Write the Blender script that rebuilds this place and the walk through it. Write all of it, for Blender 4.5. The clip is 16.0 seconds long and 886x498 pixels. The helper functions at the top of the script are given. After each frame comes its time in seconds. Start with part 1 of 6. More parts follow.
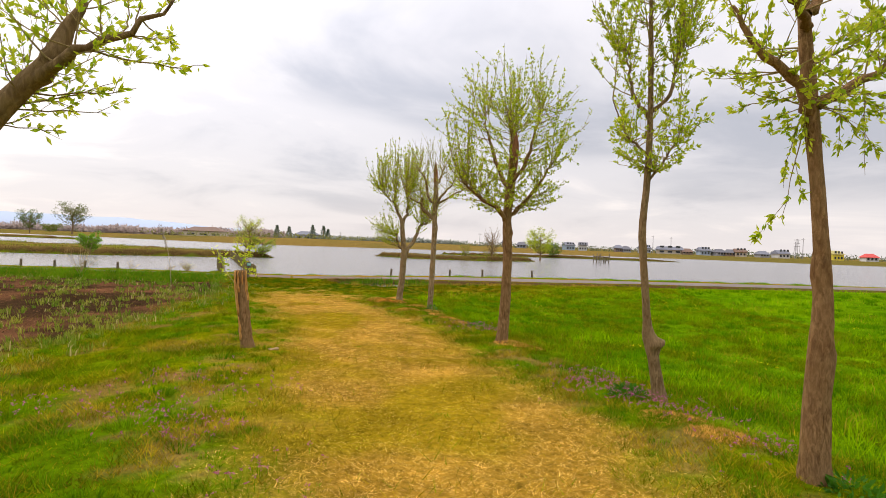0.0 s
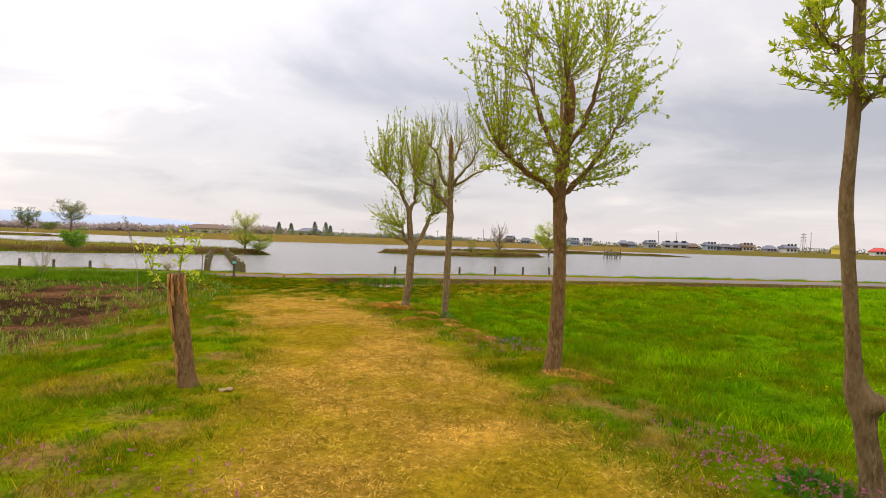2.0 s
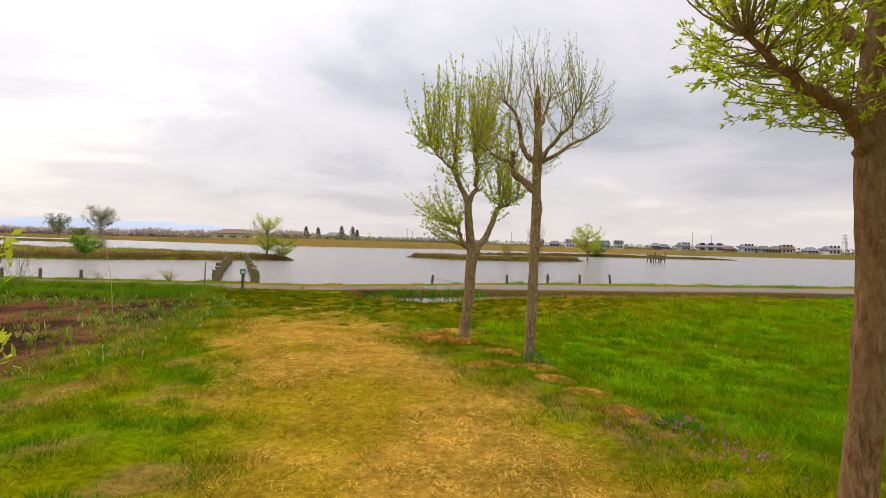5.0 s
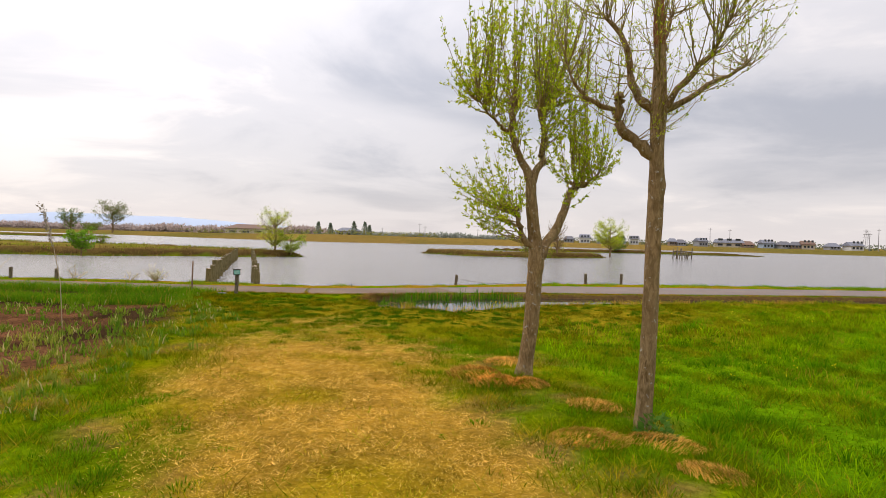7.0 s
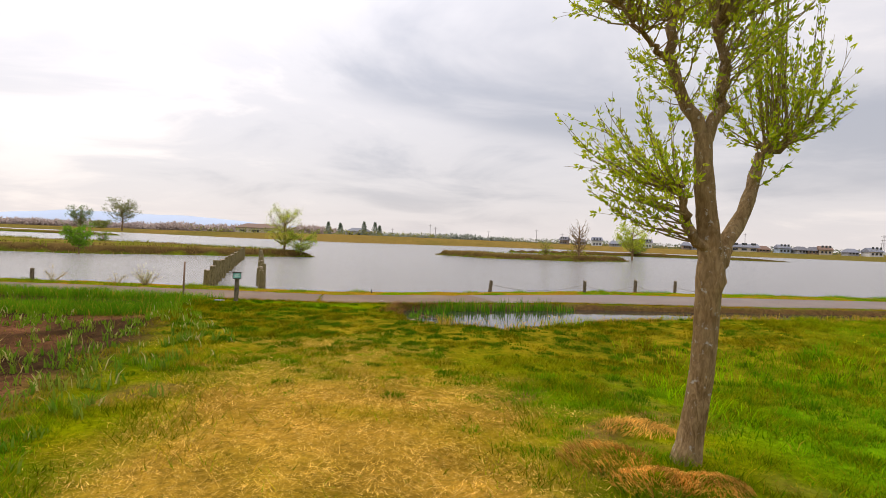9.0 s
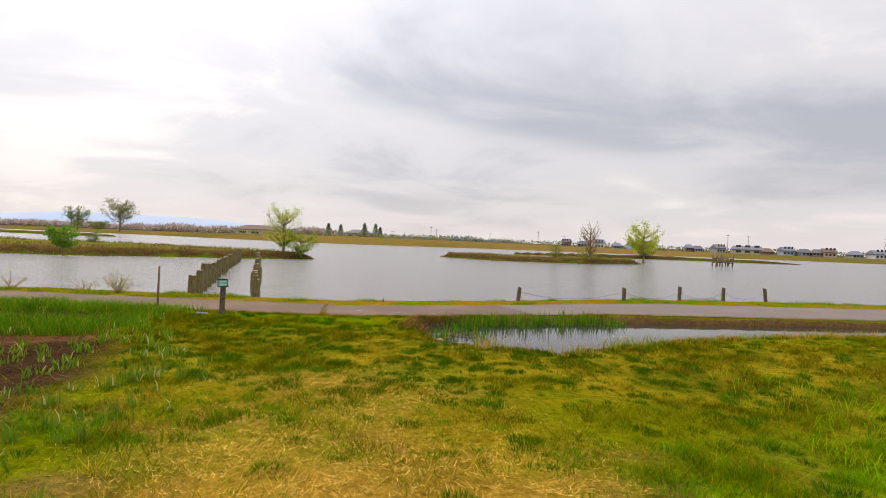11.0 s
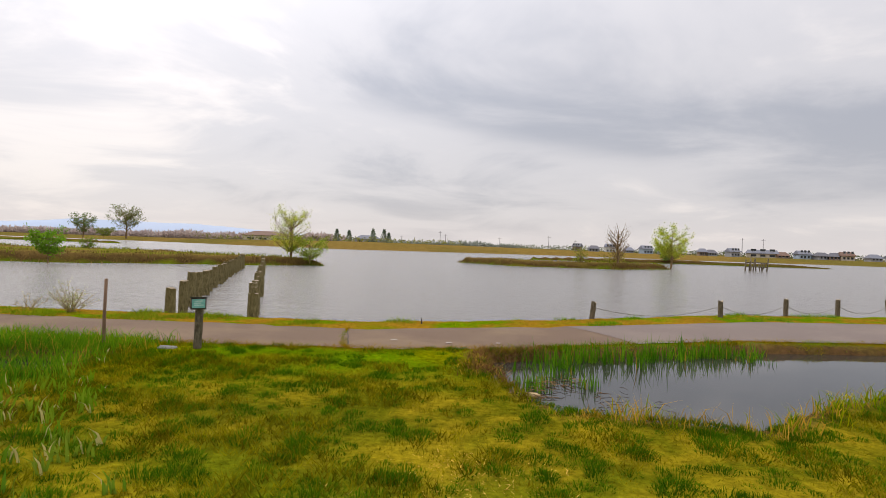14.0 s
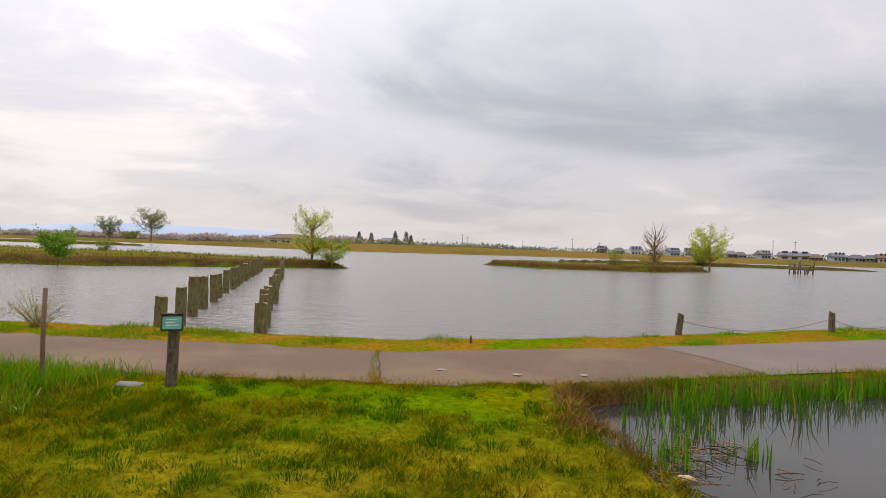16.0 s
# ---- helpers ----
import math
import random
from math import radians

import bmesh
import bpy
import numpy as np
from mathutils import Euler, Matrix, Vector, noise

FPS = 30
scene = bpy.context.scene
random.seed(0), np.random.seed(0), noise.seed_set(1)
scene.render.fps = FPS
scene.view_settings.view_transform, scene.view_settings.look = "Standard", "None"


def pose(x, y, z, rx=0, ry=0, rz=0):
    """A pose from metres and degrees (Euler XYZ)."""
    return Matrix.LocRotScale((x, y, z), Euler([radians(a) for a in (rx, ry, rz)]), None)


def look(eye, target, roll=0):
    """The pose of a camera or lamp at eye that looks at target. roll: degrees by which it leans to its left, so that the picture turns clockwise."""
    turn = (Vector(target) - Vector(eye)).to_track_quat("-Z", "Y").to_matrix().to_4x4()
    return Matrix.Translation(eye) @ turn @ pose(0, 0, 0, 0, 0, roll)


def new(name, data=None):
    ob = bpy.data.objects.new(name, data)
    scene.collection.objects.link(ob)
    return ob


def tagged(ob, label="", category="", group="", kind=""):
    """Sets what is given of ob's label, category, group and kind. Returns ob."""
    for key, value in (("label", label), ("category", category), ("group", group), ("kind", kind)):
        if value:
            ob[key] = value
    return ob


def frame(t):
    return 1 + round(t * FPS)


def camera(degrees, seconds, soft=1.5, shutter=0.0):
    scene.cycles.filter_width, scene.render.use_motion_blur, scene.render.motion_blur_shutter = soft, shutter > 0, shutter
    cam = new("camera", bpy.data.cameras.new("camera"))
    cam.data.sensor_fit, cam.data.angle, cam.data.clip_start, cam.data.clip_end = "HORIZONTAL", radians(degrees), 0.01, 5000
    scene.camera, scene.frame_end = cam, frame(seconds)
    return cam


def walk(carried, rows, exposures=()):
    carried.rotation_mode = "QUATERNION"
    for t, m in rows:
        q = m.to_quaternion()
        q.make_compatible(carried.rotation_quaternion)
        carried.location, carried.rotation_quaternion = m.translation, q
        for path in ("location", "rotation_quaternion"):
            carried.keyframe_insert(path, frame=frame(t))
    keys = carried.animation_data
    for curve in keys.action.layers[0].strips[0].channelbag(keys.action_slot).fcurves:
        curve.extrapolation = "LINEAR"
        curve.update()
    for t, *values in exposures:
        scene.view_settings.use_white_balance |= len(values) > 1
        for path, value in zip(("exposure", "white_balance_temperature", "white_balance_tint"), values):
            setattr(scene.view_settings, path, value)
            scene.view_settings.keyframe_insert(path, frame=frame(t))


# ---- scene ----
cam = camera(74.2, 16.0, 0.85)
PATH = [
    (0, (0.218, -0.832, 1.725), (0.172, 1.167, 1.704), 2.1),
    (0.5, (0.143, -0.058, 1.708), (0.093, 1.941, 1.675), 2.3),
    (1, (0.031, 0.69, 1.662), (-0.016, 2.689, 1.627), 2.2),
    (1.5, (-0.031, 1.418, 1.642), (-0.077, 3.417, 1.605), 2.1),
    (2, (-0.153, 2.111, 1.634), (-0.208, 4.11, 1.6), 1.8),
    (2.5, (-0.236, 2.842, 1.589), (-0.295, 4.841, 1.564), 2.2),
    (3, (-0.376, 3.565, 1.536), (-0.44, 5.564, 1.52), 2.3),
    (3.5, (-0.477, 4.324, 1.522), (-0.56, 6.322, 1.506), 2.3),
    (4, (-0.689, 4.92, 1.557), (-0.797, 6.917, 1.537), 2.1),
    (6.5, (-1.498, 8.218, 1.616), (-1.674, 10.21, 1.584), 1.2),
    (7, (-1.715, 8.982, 1.591), (-1.9, 10.973, 1.55), 1.5),
    (7.5, (-1.945, 9.627, 1.563), (-2.136, 11.617, 1.52), 1.7),
    (8, (-2.16, 10.274, 1.554), (-2.361, 12.263, 1.511), 1.8),
    (8.5, (-2.46, 10.922, 1.488), (-2.671, 12.911, 1.45), 1.8),
    (9, (-2.68, 11.575, 1.509), (-2.896, 13.563, 1.472), 2.1),
    (11.5, (-3.688, 14.403, 1.421), (-3.905, 16.391, 1.392), 2.2),
    (12, (-3.879, 14.986, 1.397), (-4.102, 16.973, 1.369), 2.2),
    (12.5, (-4.095, 15.535, 1.38), (-4.318, 17.522, 1.354), 2.0),
    (13, (-4.318, 16.074, 1.359), (-4.543, 18.061, 1.334), 2.1),
    (13.5, (-4.559, 16.647, 1.352), (-4.79, 18.633, 1.334), 2.0),
    (14, (-4.757, 17.207, 1.33), (-5.0, 19.192, 1.317), 1.9),
    (14.5, (-4.938, 17.764, 1.329), (-5.201, 19.746, 1.319), 2.0),
    (15, (-5.132, 18.317, 1.295), (-5.422, 20.296, 1.288), 1.9),
    (15.5, (-5.309, 18.846, 1.277), (-5.616, 20.822, 1.269), 1.9),
    (16, (-5.486, 19.359, 1.245), (-5.802, 21.334, 1.239), 1.8),
]
walk(cam, [(t, look(eye, target, roll)) for t, eye, target, roll in PATH], [(0, 0.37, 6900, 14), (2, 0.28, 6900, 14), (4, 0.23, 6900, 14), (9, 0.26, 6900, 14), (12, 0.19, 6880, 13), (16, 0.08, 6850, 13)])

# ---- light: an overcast sky, brighter overhead, with a soft sun behind the cloud ----
SUN_EL, SUN_AZ = 46.0, -38.0
world = bpy.data.worlds.new("sky")
scene.world = world
world.use_nodes = True
wn, wl = world.node_tree.nodes, world.node_tree.links
wn.clear()


def wnode(kind, **values):
    n = wn.new(kind)
    for key, value in values.items():
        n.inputs[key].default_value = value
    return n


def wmath(op, a, b=None, c=None):
    n = wn.new("ShaderNodeMath")
    n.operation = op
    for i, v in enumerate((a, b, c)):
        if v is None:
            continue
        if isinstance(v, (int, float)):
            n.inputs[i].default_value = v
        else:
            wl.new(v, n.inputs[i])
    return n.outputs[0]


coord = wn.new("ShaderNodeTexCoord")
sep = wn.new("ShaderNodeSeparateXYZ")
wl.new(coord.outputs["Generated"], sep.inputs[0])
up = wmath("MAXIMUM", sep.outputs[2], 0.0)
lift = wmath("ADD", up, 0.16)
cloud_xy = wn.new("ShaderNodeCombineXYZ")
wl.new(wmath("DIVIDE", sep.outputs[0], lift), cloud_xy.inputs[0])
wl.new(wmath("DIVIDE", sep.outputs[1], lift), cloud_xy.inputs[1])
big = wnode("ShaderNodeTexNoise", Scale=0.22, Detail=5.0, Roughness=0.48, Distortion=0.5)
shift = wn.new("ShaderNodeMapping")
shift.inputs["Location"].default_value = (0.9, 1.7, 0.0)
wl.new(cloud_xy.outputs[0], shift.inputs[0])
wl.new(shift.outputs[0], big.inputs["Vector"])
fine = wnode("ShaderNodeTexNoise", Scale=0.9, Detail=6.0, Roughness=0.58, Distortion=0.5)
wl.new(cloud_xy.outputs[0], fine.inputs["Vector"])
sunward = wn.new("ShaderNodeVectorMath")
sunward.operation = "DOT_PRODUCT"
wl.new(coord.outputs["Generated"], sunward.inputs[0])
sunward.inputs[1].default_value = (math.sin(radians(SUN_AZ)) * math.cos(radians(SUN_EL)), math.cos(radians(SUN_AZ)) * math.cos(radians(SUN_EL)), math.sin(radians(SUN_EL)))
dens = wmath("ADD", wmath("MULTIPLY", big.outputs["Fac"], 0.62), wmath("MULTIPLY", fine.outputs["Fac"], 0.38))
# the cloud is thinnest towards the sun
dens = wmath("ADD", dens, wmath("MULTIPLY", wmath("SUBTRACT", 0.76, sunward.outputs["Value"]), 0.10))
# a long grey cloud bank whose ragged lower edge slopes down from west to east
bearing = wmath("ARCTAN2", sep.outputs[0], sep.outputs[1])
ragged = wmath("MULTIPLY", wmath("SUBTRACT", fine.outputs["Fac"], 0.5), 0.34)
base_line = wmath("ADD", wmath("SUBTRACT", 0.145, wmath("MULTIPLY", bearing, 0.17)), wmath("MULTIPLY", ragged, 0.45))


def wsmooth(v, a, b):
    n = wn.new("ShaderNodeMapRange")
    n.interpolation_type = "SMOOTHSTEP"
    wl.new(v, n.inputs[0])
    n.inputs[1].default_value, n.inputs[2].default_value = a, b
    return n.outputs[0]


bank_cloud = wmath("MULTIPLY", wsmooth(wmath("SUBTRACT", up, base_line), 0.0, 0.06), wsmooth(wmath("ADD", bearing, ragged), -0.52, -0.30))
bank_cloud = wmath("MULTIPLY", bank_cloud, wmath("SUBTRACT", 1.0, wmath("MULTIPLY", wsmooth(up, 0.17, 0.42), 0.8)))
bank_cloud = wmath("MULTIPLY", bank_cloud, wmath("SUBTRACT", 1.0, wmath("MULTIPLY", wsmooth(bearing, 0.10, 0.45), 0.6)))
dens = wmath("ADD", wmath("SUBTRACT", dens, 0.006), wmath("MULTIPLY", bank_cloud, 0.085))
ramp = wn.new("ShaderNodeValToRGB")
ramp.color_ramp.interpolation = "EASE"
ramp.color_ramp.elements[0].position, ramp.color_ramp.elements[0].color = 0.42, (0.92, 0.90, 0.905, 1)
ramp.color_ramp.elements[1].position, ramp.color_ramp.elements[1].color = 0.62, (0.43, 0.465, 0.54, 1)
mid = ramp.color_ramp.elements.new(0.5)
mid.color = (0.68, 0.695, 0.745, 1)
wl.new(dens, ramp.inputs[0])
sky = wn.new("ShaderNodeTexSky")
sky.sky_type = "NISHITA"
sky.sun_disc = False
sky.sun_elevation, sky.sun_rotation = radians(SUN_EL), radians(SUN_AZ)
# a little clear-sky blue shows through near the horizon on the far side
blue = wn.new("ShaderNodeMix")
blue.data_type = "RGBA"
blue.inputs[0].default_value = 0.10
skyscale = wn.new("ShaderNodeVectorMath")
skyscale.operation = "SCALE"
skyscale.inputs["Scale"].default_value = 0.12
wl.new(sky.outputs[0], skyscale.inputs[0])
wl.new(ramp.outputs[0], blue.inputs[6])
wl.new(skyscale.outputs[0], blue.inputs[7])
# overcast: the zenith is about three times as bright as the horizon
glow = wmath("POWER", wmath("MAXIMUM", sunward.outputs["Value"], 0.0), 7.0)
gain = wmath("ADD", wmath("ADD", 0.86, wmath("MULTIPLY", glow, 0.55)), wmath("MULTIPLY", wmath("POWER", up, 2.0), 1.45))
shade = wn.new("ShaderNodeVectorMath")
shade.operation = "SCALE"
rim_glow = wn.new("ShaderNodeMix")
rim_glow.data_type = "RGBA"
wl.new(wmath("MULTIPLY", wmath("POWER", wmath("SUBTRACT", 1.0, up), 11.0), 0.62), rim_glow.inputs[0])
wl.new(blue.outputs[2], rim_glow.inputs[6])
rim_glow.inputs[7].default_value = (0.80, 0.765, 0.77, 1)
wl.new(rim_glow.outputs[2], shade.inputs[0])
wl.new(gain, shade.inputs["Scale"])
bg = wn.new("ShaderNodeBackground")
wl.new(shade.outputs[0], bg.inputs[0])
bg.inputs[1].default_value = 1.0
wo = wn.new("ShaderNodeOutputWorld")
wl.new(bg.outputs[0], wo.inputs[0])

sun = new("sun", bpy.data.lights.new("sun", "SUN"))
sun.data.energy, sun.data.angle, sun.data.color = 0.9, radians(25), (1.0, 0.95, 0.86)
sun_way = Vector((math.sin(radians(SUN_AZ)) * math.cos(radians(SUN_EL)), math.cos(radians(SUN_AZ)) * math.cos(radians(SUN_EL)), math.sin(radians(SUN_EL))))
sun.matrix_world = look(sun_way * 50, (0, 0, 0))


# ---- materials ----
class Nodes:
    """A short way to write node materials."""

    def __init__(self, name, rough=0.8, metal=0.0, spec=0.3):
        self.m = bpy.data.materials.new(name)
        self.m.use_nodes = True
        self.t = self.m.node_tree
        self.t.nodes.clear()
        self.out = self.t.nodes.new("ShaderNodeOutputMaterial")
        self.p = self.t.nodes.new("ShaderNodeBsdfPrincipled")
        self.p.inputs["Roughness"].default_value = rough
        self.p.inputs["Metallic"].default_value = metal
        self.p.inputs["Specular IOR Level"].default_value = spec
        self.t.links.new(self.p.outputs[0], self.out.inputs[0])
        self.co = self.t.nodes.new("ShaderNodeTexCoord")

    def link(self, a, b):
        self.t.links.new(a, b)

    def noise(self, scale, detail=4.0, rough=0.55, stretch=None, distort=0.0):
        n = self.t.nodes.new("ShaderNodeTexNoise")
        n.inputs["Scale"].default_value, n.inputs["Detail"].default_value = scale, detail
        n.inputs["Roughness"].default_value, n.inputs["Distortion"].default_value = rough, distort
        if stretch:
            mp = self.t.nodes.new("ShaderNodeMapping")
            mp.inputs["Scale"].default_value = stretch
            self.link(self.co.outputs["Object"], mp.inputs[0])
            self.link(mp.outputs[0], n.inputs["Vector"])
        else:
            self.link(self.co.outputs["Object"], n.inputs["Vector"])
        return n.outputs["Fac"]

    def ramp(self, fac, *stops):
        r = self.t.nodes.new("ShaderNodeValToRGB")
        e = r.color_ramp.elements
        while len(e) < len(stops):
            e.new(0.5)
        for el, (pos, col) in zip(e, stops):
            el.position, el.color = pos, (*col, 1)
        self.link(fac, r.inputs[0])
        return r.outputs[0]

    def mix(self, fac, a, b, mode="MIX"):
        n = self.t.nodes.new("ShaderNodeMix")
        n.data_type, n.blend_type = "RGBA", mode
        for v, s in ((fac, n.inputs[0]), (a, n.inputs[6]), (b, n.inputs[7])):
            if isinstance(v, (int, float)):
                s.default_value = v
            elif isinstance(v, tuple):
                s.default_value = (*v, 1)
            else:
                self.link(v, s)
        return n.outputs[2]

    def attr(self, name):
        n = self.t.nodes.new("ShaderNodeAttribute")
        n.attribute_name = name
        return n.outputs["Color"]

    def color(self, c):
        if isinstance(c, tuple):
            self.p.inputs["Base Color"].default_value = (*c, 1)
        else:
            self.link(c, self.p.inputs["Base Color"])
        return self

    def bump(self, height, strength=0.3, distance=0.02):
        b = self.t.nodes.new("ShaderNodeBump")
        b.inputs["Strength"].default_value, b.inputs["Distance"].default_value = strength, distance
        self.link(height, b.inputs["Height"])
        self.link(b.outputs[0], self.p.inputs["Normal"])
        return self

    def translucent(self, color, fac):
        tr = self.t.nodes.new("ShaderNodeBsdfTranslucent")
        if isinstance(color, tuple):
            tr.inputs[0].default_value = (*color, 1)
        else:
            self.link(color, tr.inputs[0])
        mx = self.t.nodes.new("ShaderNodeMixShader")
        mx.inputs[0].default_value = fac
        self.link(self.p.outputs[0], mx.inputs[1])
        self.link(tr.outputs[0], mx.inputs[2])
        self.link(mx.outputs[0], self.out.inputs[0])
        return self


def tint_material(name, rough=0.75, through_light=0.0, spec=0.2):
    """Foliage coloured blade by blade from the mesh's own 'tint' colours."""
    n = Nodes(name, rough, spec=spec)
    c = n.attr("tint")
    v = n.ramp(n.noise(3.0, 3), (0.3, (0.80, 0.82, 0.7)), (0.7, (1.15, 1.12, 1.0)))
    c2 = n.mix(1.0, c, v, "MULTIPLY")
    n.color(c2)
    if through_light:
        n.translucent(c2, through_light)
    return n.m


def bark_material(name, dark, light, lichen=0.0, fiss=9.0):
    n = Nodes(name, 0.95, spec=0.08)
    a = n.noise(fiss, 9, 0.72, (3.6, 3.6, 1.1), 0.7)
    b = n.noise(5.0, 6, 0.65, (1.0, 1.0, 0.5))
    c = n.ramp(a, (0.30, tuple(0.6 * v for v in dark)), (0.44, tuple(1.3 * v for v in dark)), (0.66, tuple(1.15 * v for v in light)))
    c = n.mix(n.ramp(b, (0.40, (0, 0, 0)), (0.62, (0.6, 0.6, 0.6))), c, tuple(0.78 * v for v in light))
    c = n.mix(n.ramp(n.noise(2.2, 5, 0.7), (0.50, (0, 0, 0)), (0.66, (0.5, 0.5, 0.5))), c, (dark[0] * 1.1, dark[1] * 0.9, dark[2] * 0.75))
    if lichen:
        s = n.noise(22.0, 4, 0.6)
        c = n.mix(n.ramp(s, (0.62, (0, 0, 0)), (0.68, (lichen, lichen, lichen))), c, (0.50, 0.48, 0.42))
    n.color(c).bump(a, 0.9, 0.025)
    return n.m


MAT_GROUND = Nodes("ground_soil_and_turf", 1.0, spec=0.0)
_g = MAT_GROUND
_c = _g.mix(1.0, _g.attr("tint"), _g.ramp(_g.noise(14.0, 8, 0.75), (0.32, (0.40, 0.42, 0.38)), (0.70, (1.5, 1.42, 1.25))), "MULTIPLY")
_c = _g.mix(1.0, _c, _g.ramp(_g.noise(0.55, 4, 0.6), (0.3, (0.82, 0.84, 0.8)), (0.7, (1.12, 1.1, 1.08))), "MULTIPLY")
_g.color(_c).bump(_g.noise(40.0, 6, 0.7), 0.6, 0.02)
MAT_GROUND = _g.m

_w = Nodes("lake_water", 0.18, spec=0.5)
_w.p.inputs["IOR"].default_value = 1.33
_w.color((0.20, 0.195, 0.19))
_h = _w.t.nodes.new("ShaderNodeMath")
_h.operation = "MULTIPLY_ADD"
_w.link(_w.noise(1.0, 4, 0.6, (1.1, 4.0, 1.0), 0.6), _h.inputs[0])
_h.inputs[1].default_value = 1.0
_h2 = _w.t.nodes.new("ShaderNodeMath")
_h2.operation = "MULTIPLY_ADD"
_w.link(_w.noise(1.0, 3, 0.6, (2.6, 9.0, 1.0), 0.8), _h2.inputs[0])
_h2.inputs[1].default_value = 0.55
_w.link(_w.noise(1.0, 2, 0.5, (0.25, 0.9, 1.0)), _h2.inputs[2])
_w.link(_h2.outputs[0], _h.inputs[2])
_w.bump(_h.outputs[0], 1.0, 0.15)
MAT_WATER = _w.m

_w = Nodes("still_pond_water", 0.03, spec=0.5)
_w.p.inputs["IOR"].default_value = 1.33
_w.color((0.035, 0.034, 0.03)).bump(_w.noise(1.5, 2, 0.4), 0.06, 0.02)
MAT_POND = _w.m

_r = Nodes("worn_asphalt", 0.9, spec=0.2)
_c = _r.ramp(_r.noise(60.0, 6, 0.75), (0.3, (0.095, 0.062, 0.042)), (0.72, (0.205, 0.14, 0.098)))
_c = _r.mix(_r.ramp(_r.noise(0.7, 5, 0.6, None, 0.5), (0.44, (0, 0, 0)), (0.64, (0.6, 0.6, 0.6))), _c, (0.22, 0.155, 0.095))
_r.color(_c).bump(_r.noise(150.0, 4, 0.8), 0.5, 0.006)
MAT_ROAD = _r.m
_r = Nodes("newer_grey_asphalt", 0.9, spec=0.2)
_c = _r.ramp(_r.noise(70.0, 6, 0.75), (0.3, (0.12, 0.093, 0.082)), (0.72, (0.235, 0.188, 0.168)))
_c = _r.mix(_r.ramp(_r.noise(0.9, 5, 0.6), (0.45, (0, 0, 0)), (0.66, (0.5, 0.5, 0.5))), _c, (0.22, 0.18, 0.15))
_r.color(_c).bump(_r.noise(150.0, 4, 0.8), 0.5, 0.006)
MAT_ROAD_NEW = _r.m

MAT_GRASS = tint_material("grass_blades", 0.9, 0.38, 0.0)
MAT_STRAW = tint_material("dry_straw", 1.0, 0.2, 0.0)
MAT_LEAF = tint_material("willow_leaves", 0.6, 0.5, 0.15)
MAT_BARK = bark_material("grey_brown_willow_bark", (0.13, 0.082, 0.038), (0.37, 0.25, 0.125))
MAT_BARK_RED = bark_material("red_brown_willow_bark", (0.135, 0.072, 0.030), (0.38, 0.225, 0.10))
MAT_BARK_LICHEN = bark_material("willow_bark_with_lichen", (0.155, 0.10, 0.046), (0.41, 0.285, 0.145), 0.8)
MAT_TWIG = bark_material("young_twig_bark", (0.26, 0.19, 0.08), (0.48, 0.36, 0.15), 0, 30)
MAT_DEADWOOD = bark_material("dead_red_wood", (0.14, 0.06, 0.03), (0.42, 0.19, 0.09), 0, 16)
MAT_PEELED = bark_material("peeled_orange_wood", (0.40, 0.17, 0.04), (0.78, 0.44, 0.15), 0, 14)
MAT_POST = bark_material("weathered_post_timber", (0.075, 0.06, 0.04), (0.24, 0.195, 0.13), 0, 12)
MAT_PILE = bark_material("old_pile_timber", (0.085, 0.07, 0.03), (0.27, 0.22, 0.10), 0, 8)
MAT_ENDGRAIN = bark_material("cut_end_grain", (0.20, 0.16, 0.11), (0.40, 0.33, 0.24), 0, 20)


def plain(name, col, rough=0.7, metal=0.0, vary=0.25, scale=6.0):
    n = Nodes(name, rough, metal)
    n.color(n.ramp(n.noise(scale, 5, 0.6), (0.3, tuple(c * (1 - vary) for c in col)), (0.7, tuple(min(1, c * (1 + vary)) for c in col))))
    n.bump(n.noise(scale * 6, 4), 0.2, 0.01)
    return n.m


# ---- building helpers ----
def vnoise(x, y, scale, seed=0):
    """Smooth value noise of the plane, 0 to 1."""
    x, y = np.asarray(x, float) * scale + 37.7 * seed, np.asarray(y, float) * scale - 11.3 * seed
    i, j = np.floor(x).astype(np.int64), np.floor(y).astype(np.int64)
    u, v = x - i, y - j
    u, v = u * u * (3 - 2 * u), v * v * (3 - 2 * v)

    def h(a, b):
        n = (a * 374761393 + b * 668265263 + seed * 982451653) & 0x7FFFFFFF
        n = ((n ^ (n >> 13)) * 1274126177) & 0x7FFFFFFF
        return ((n ^ (n >> 16)) & 0xFFFF) / 65535.0

    return (h(i, j) * (1 - u) + h(i + 1, j) * u) * (1 - v) + (h(i, j + 1) * (1 - u) + h(i + 1, j + 1) * u) * v


def fnoise(x, y, scale, seed=0):
    return 0.55 * vnoise(x, y, scale, seed) + 0.3 * vnoise(x, y, scale * 2.3, seed + 1) + 0.15 * vnoise(x, y, scale * 5.1, seed + 2)


def step(a, b, v):
    s = np.clip((np.asarray(v, float) - a) / (b - a), 0, 1)
    return s * s * (3 - 2 * s)


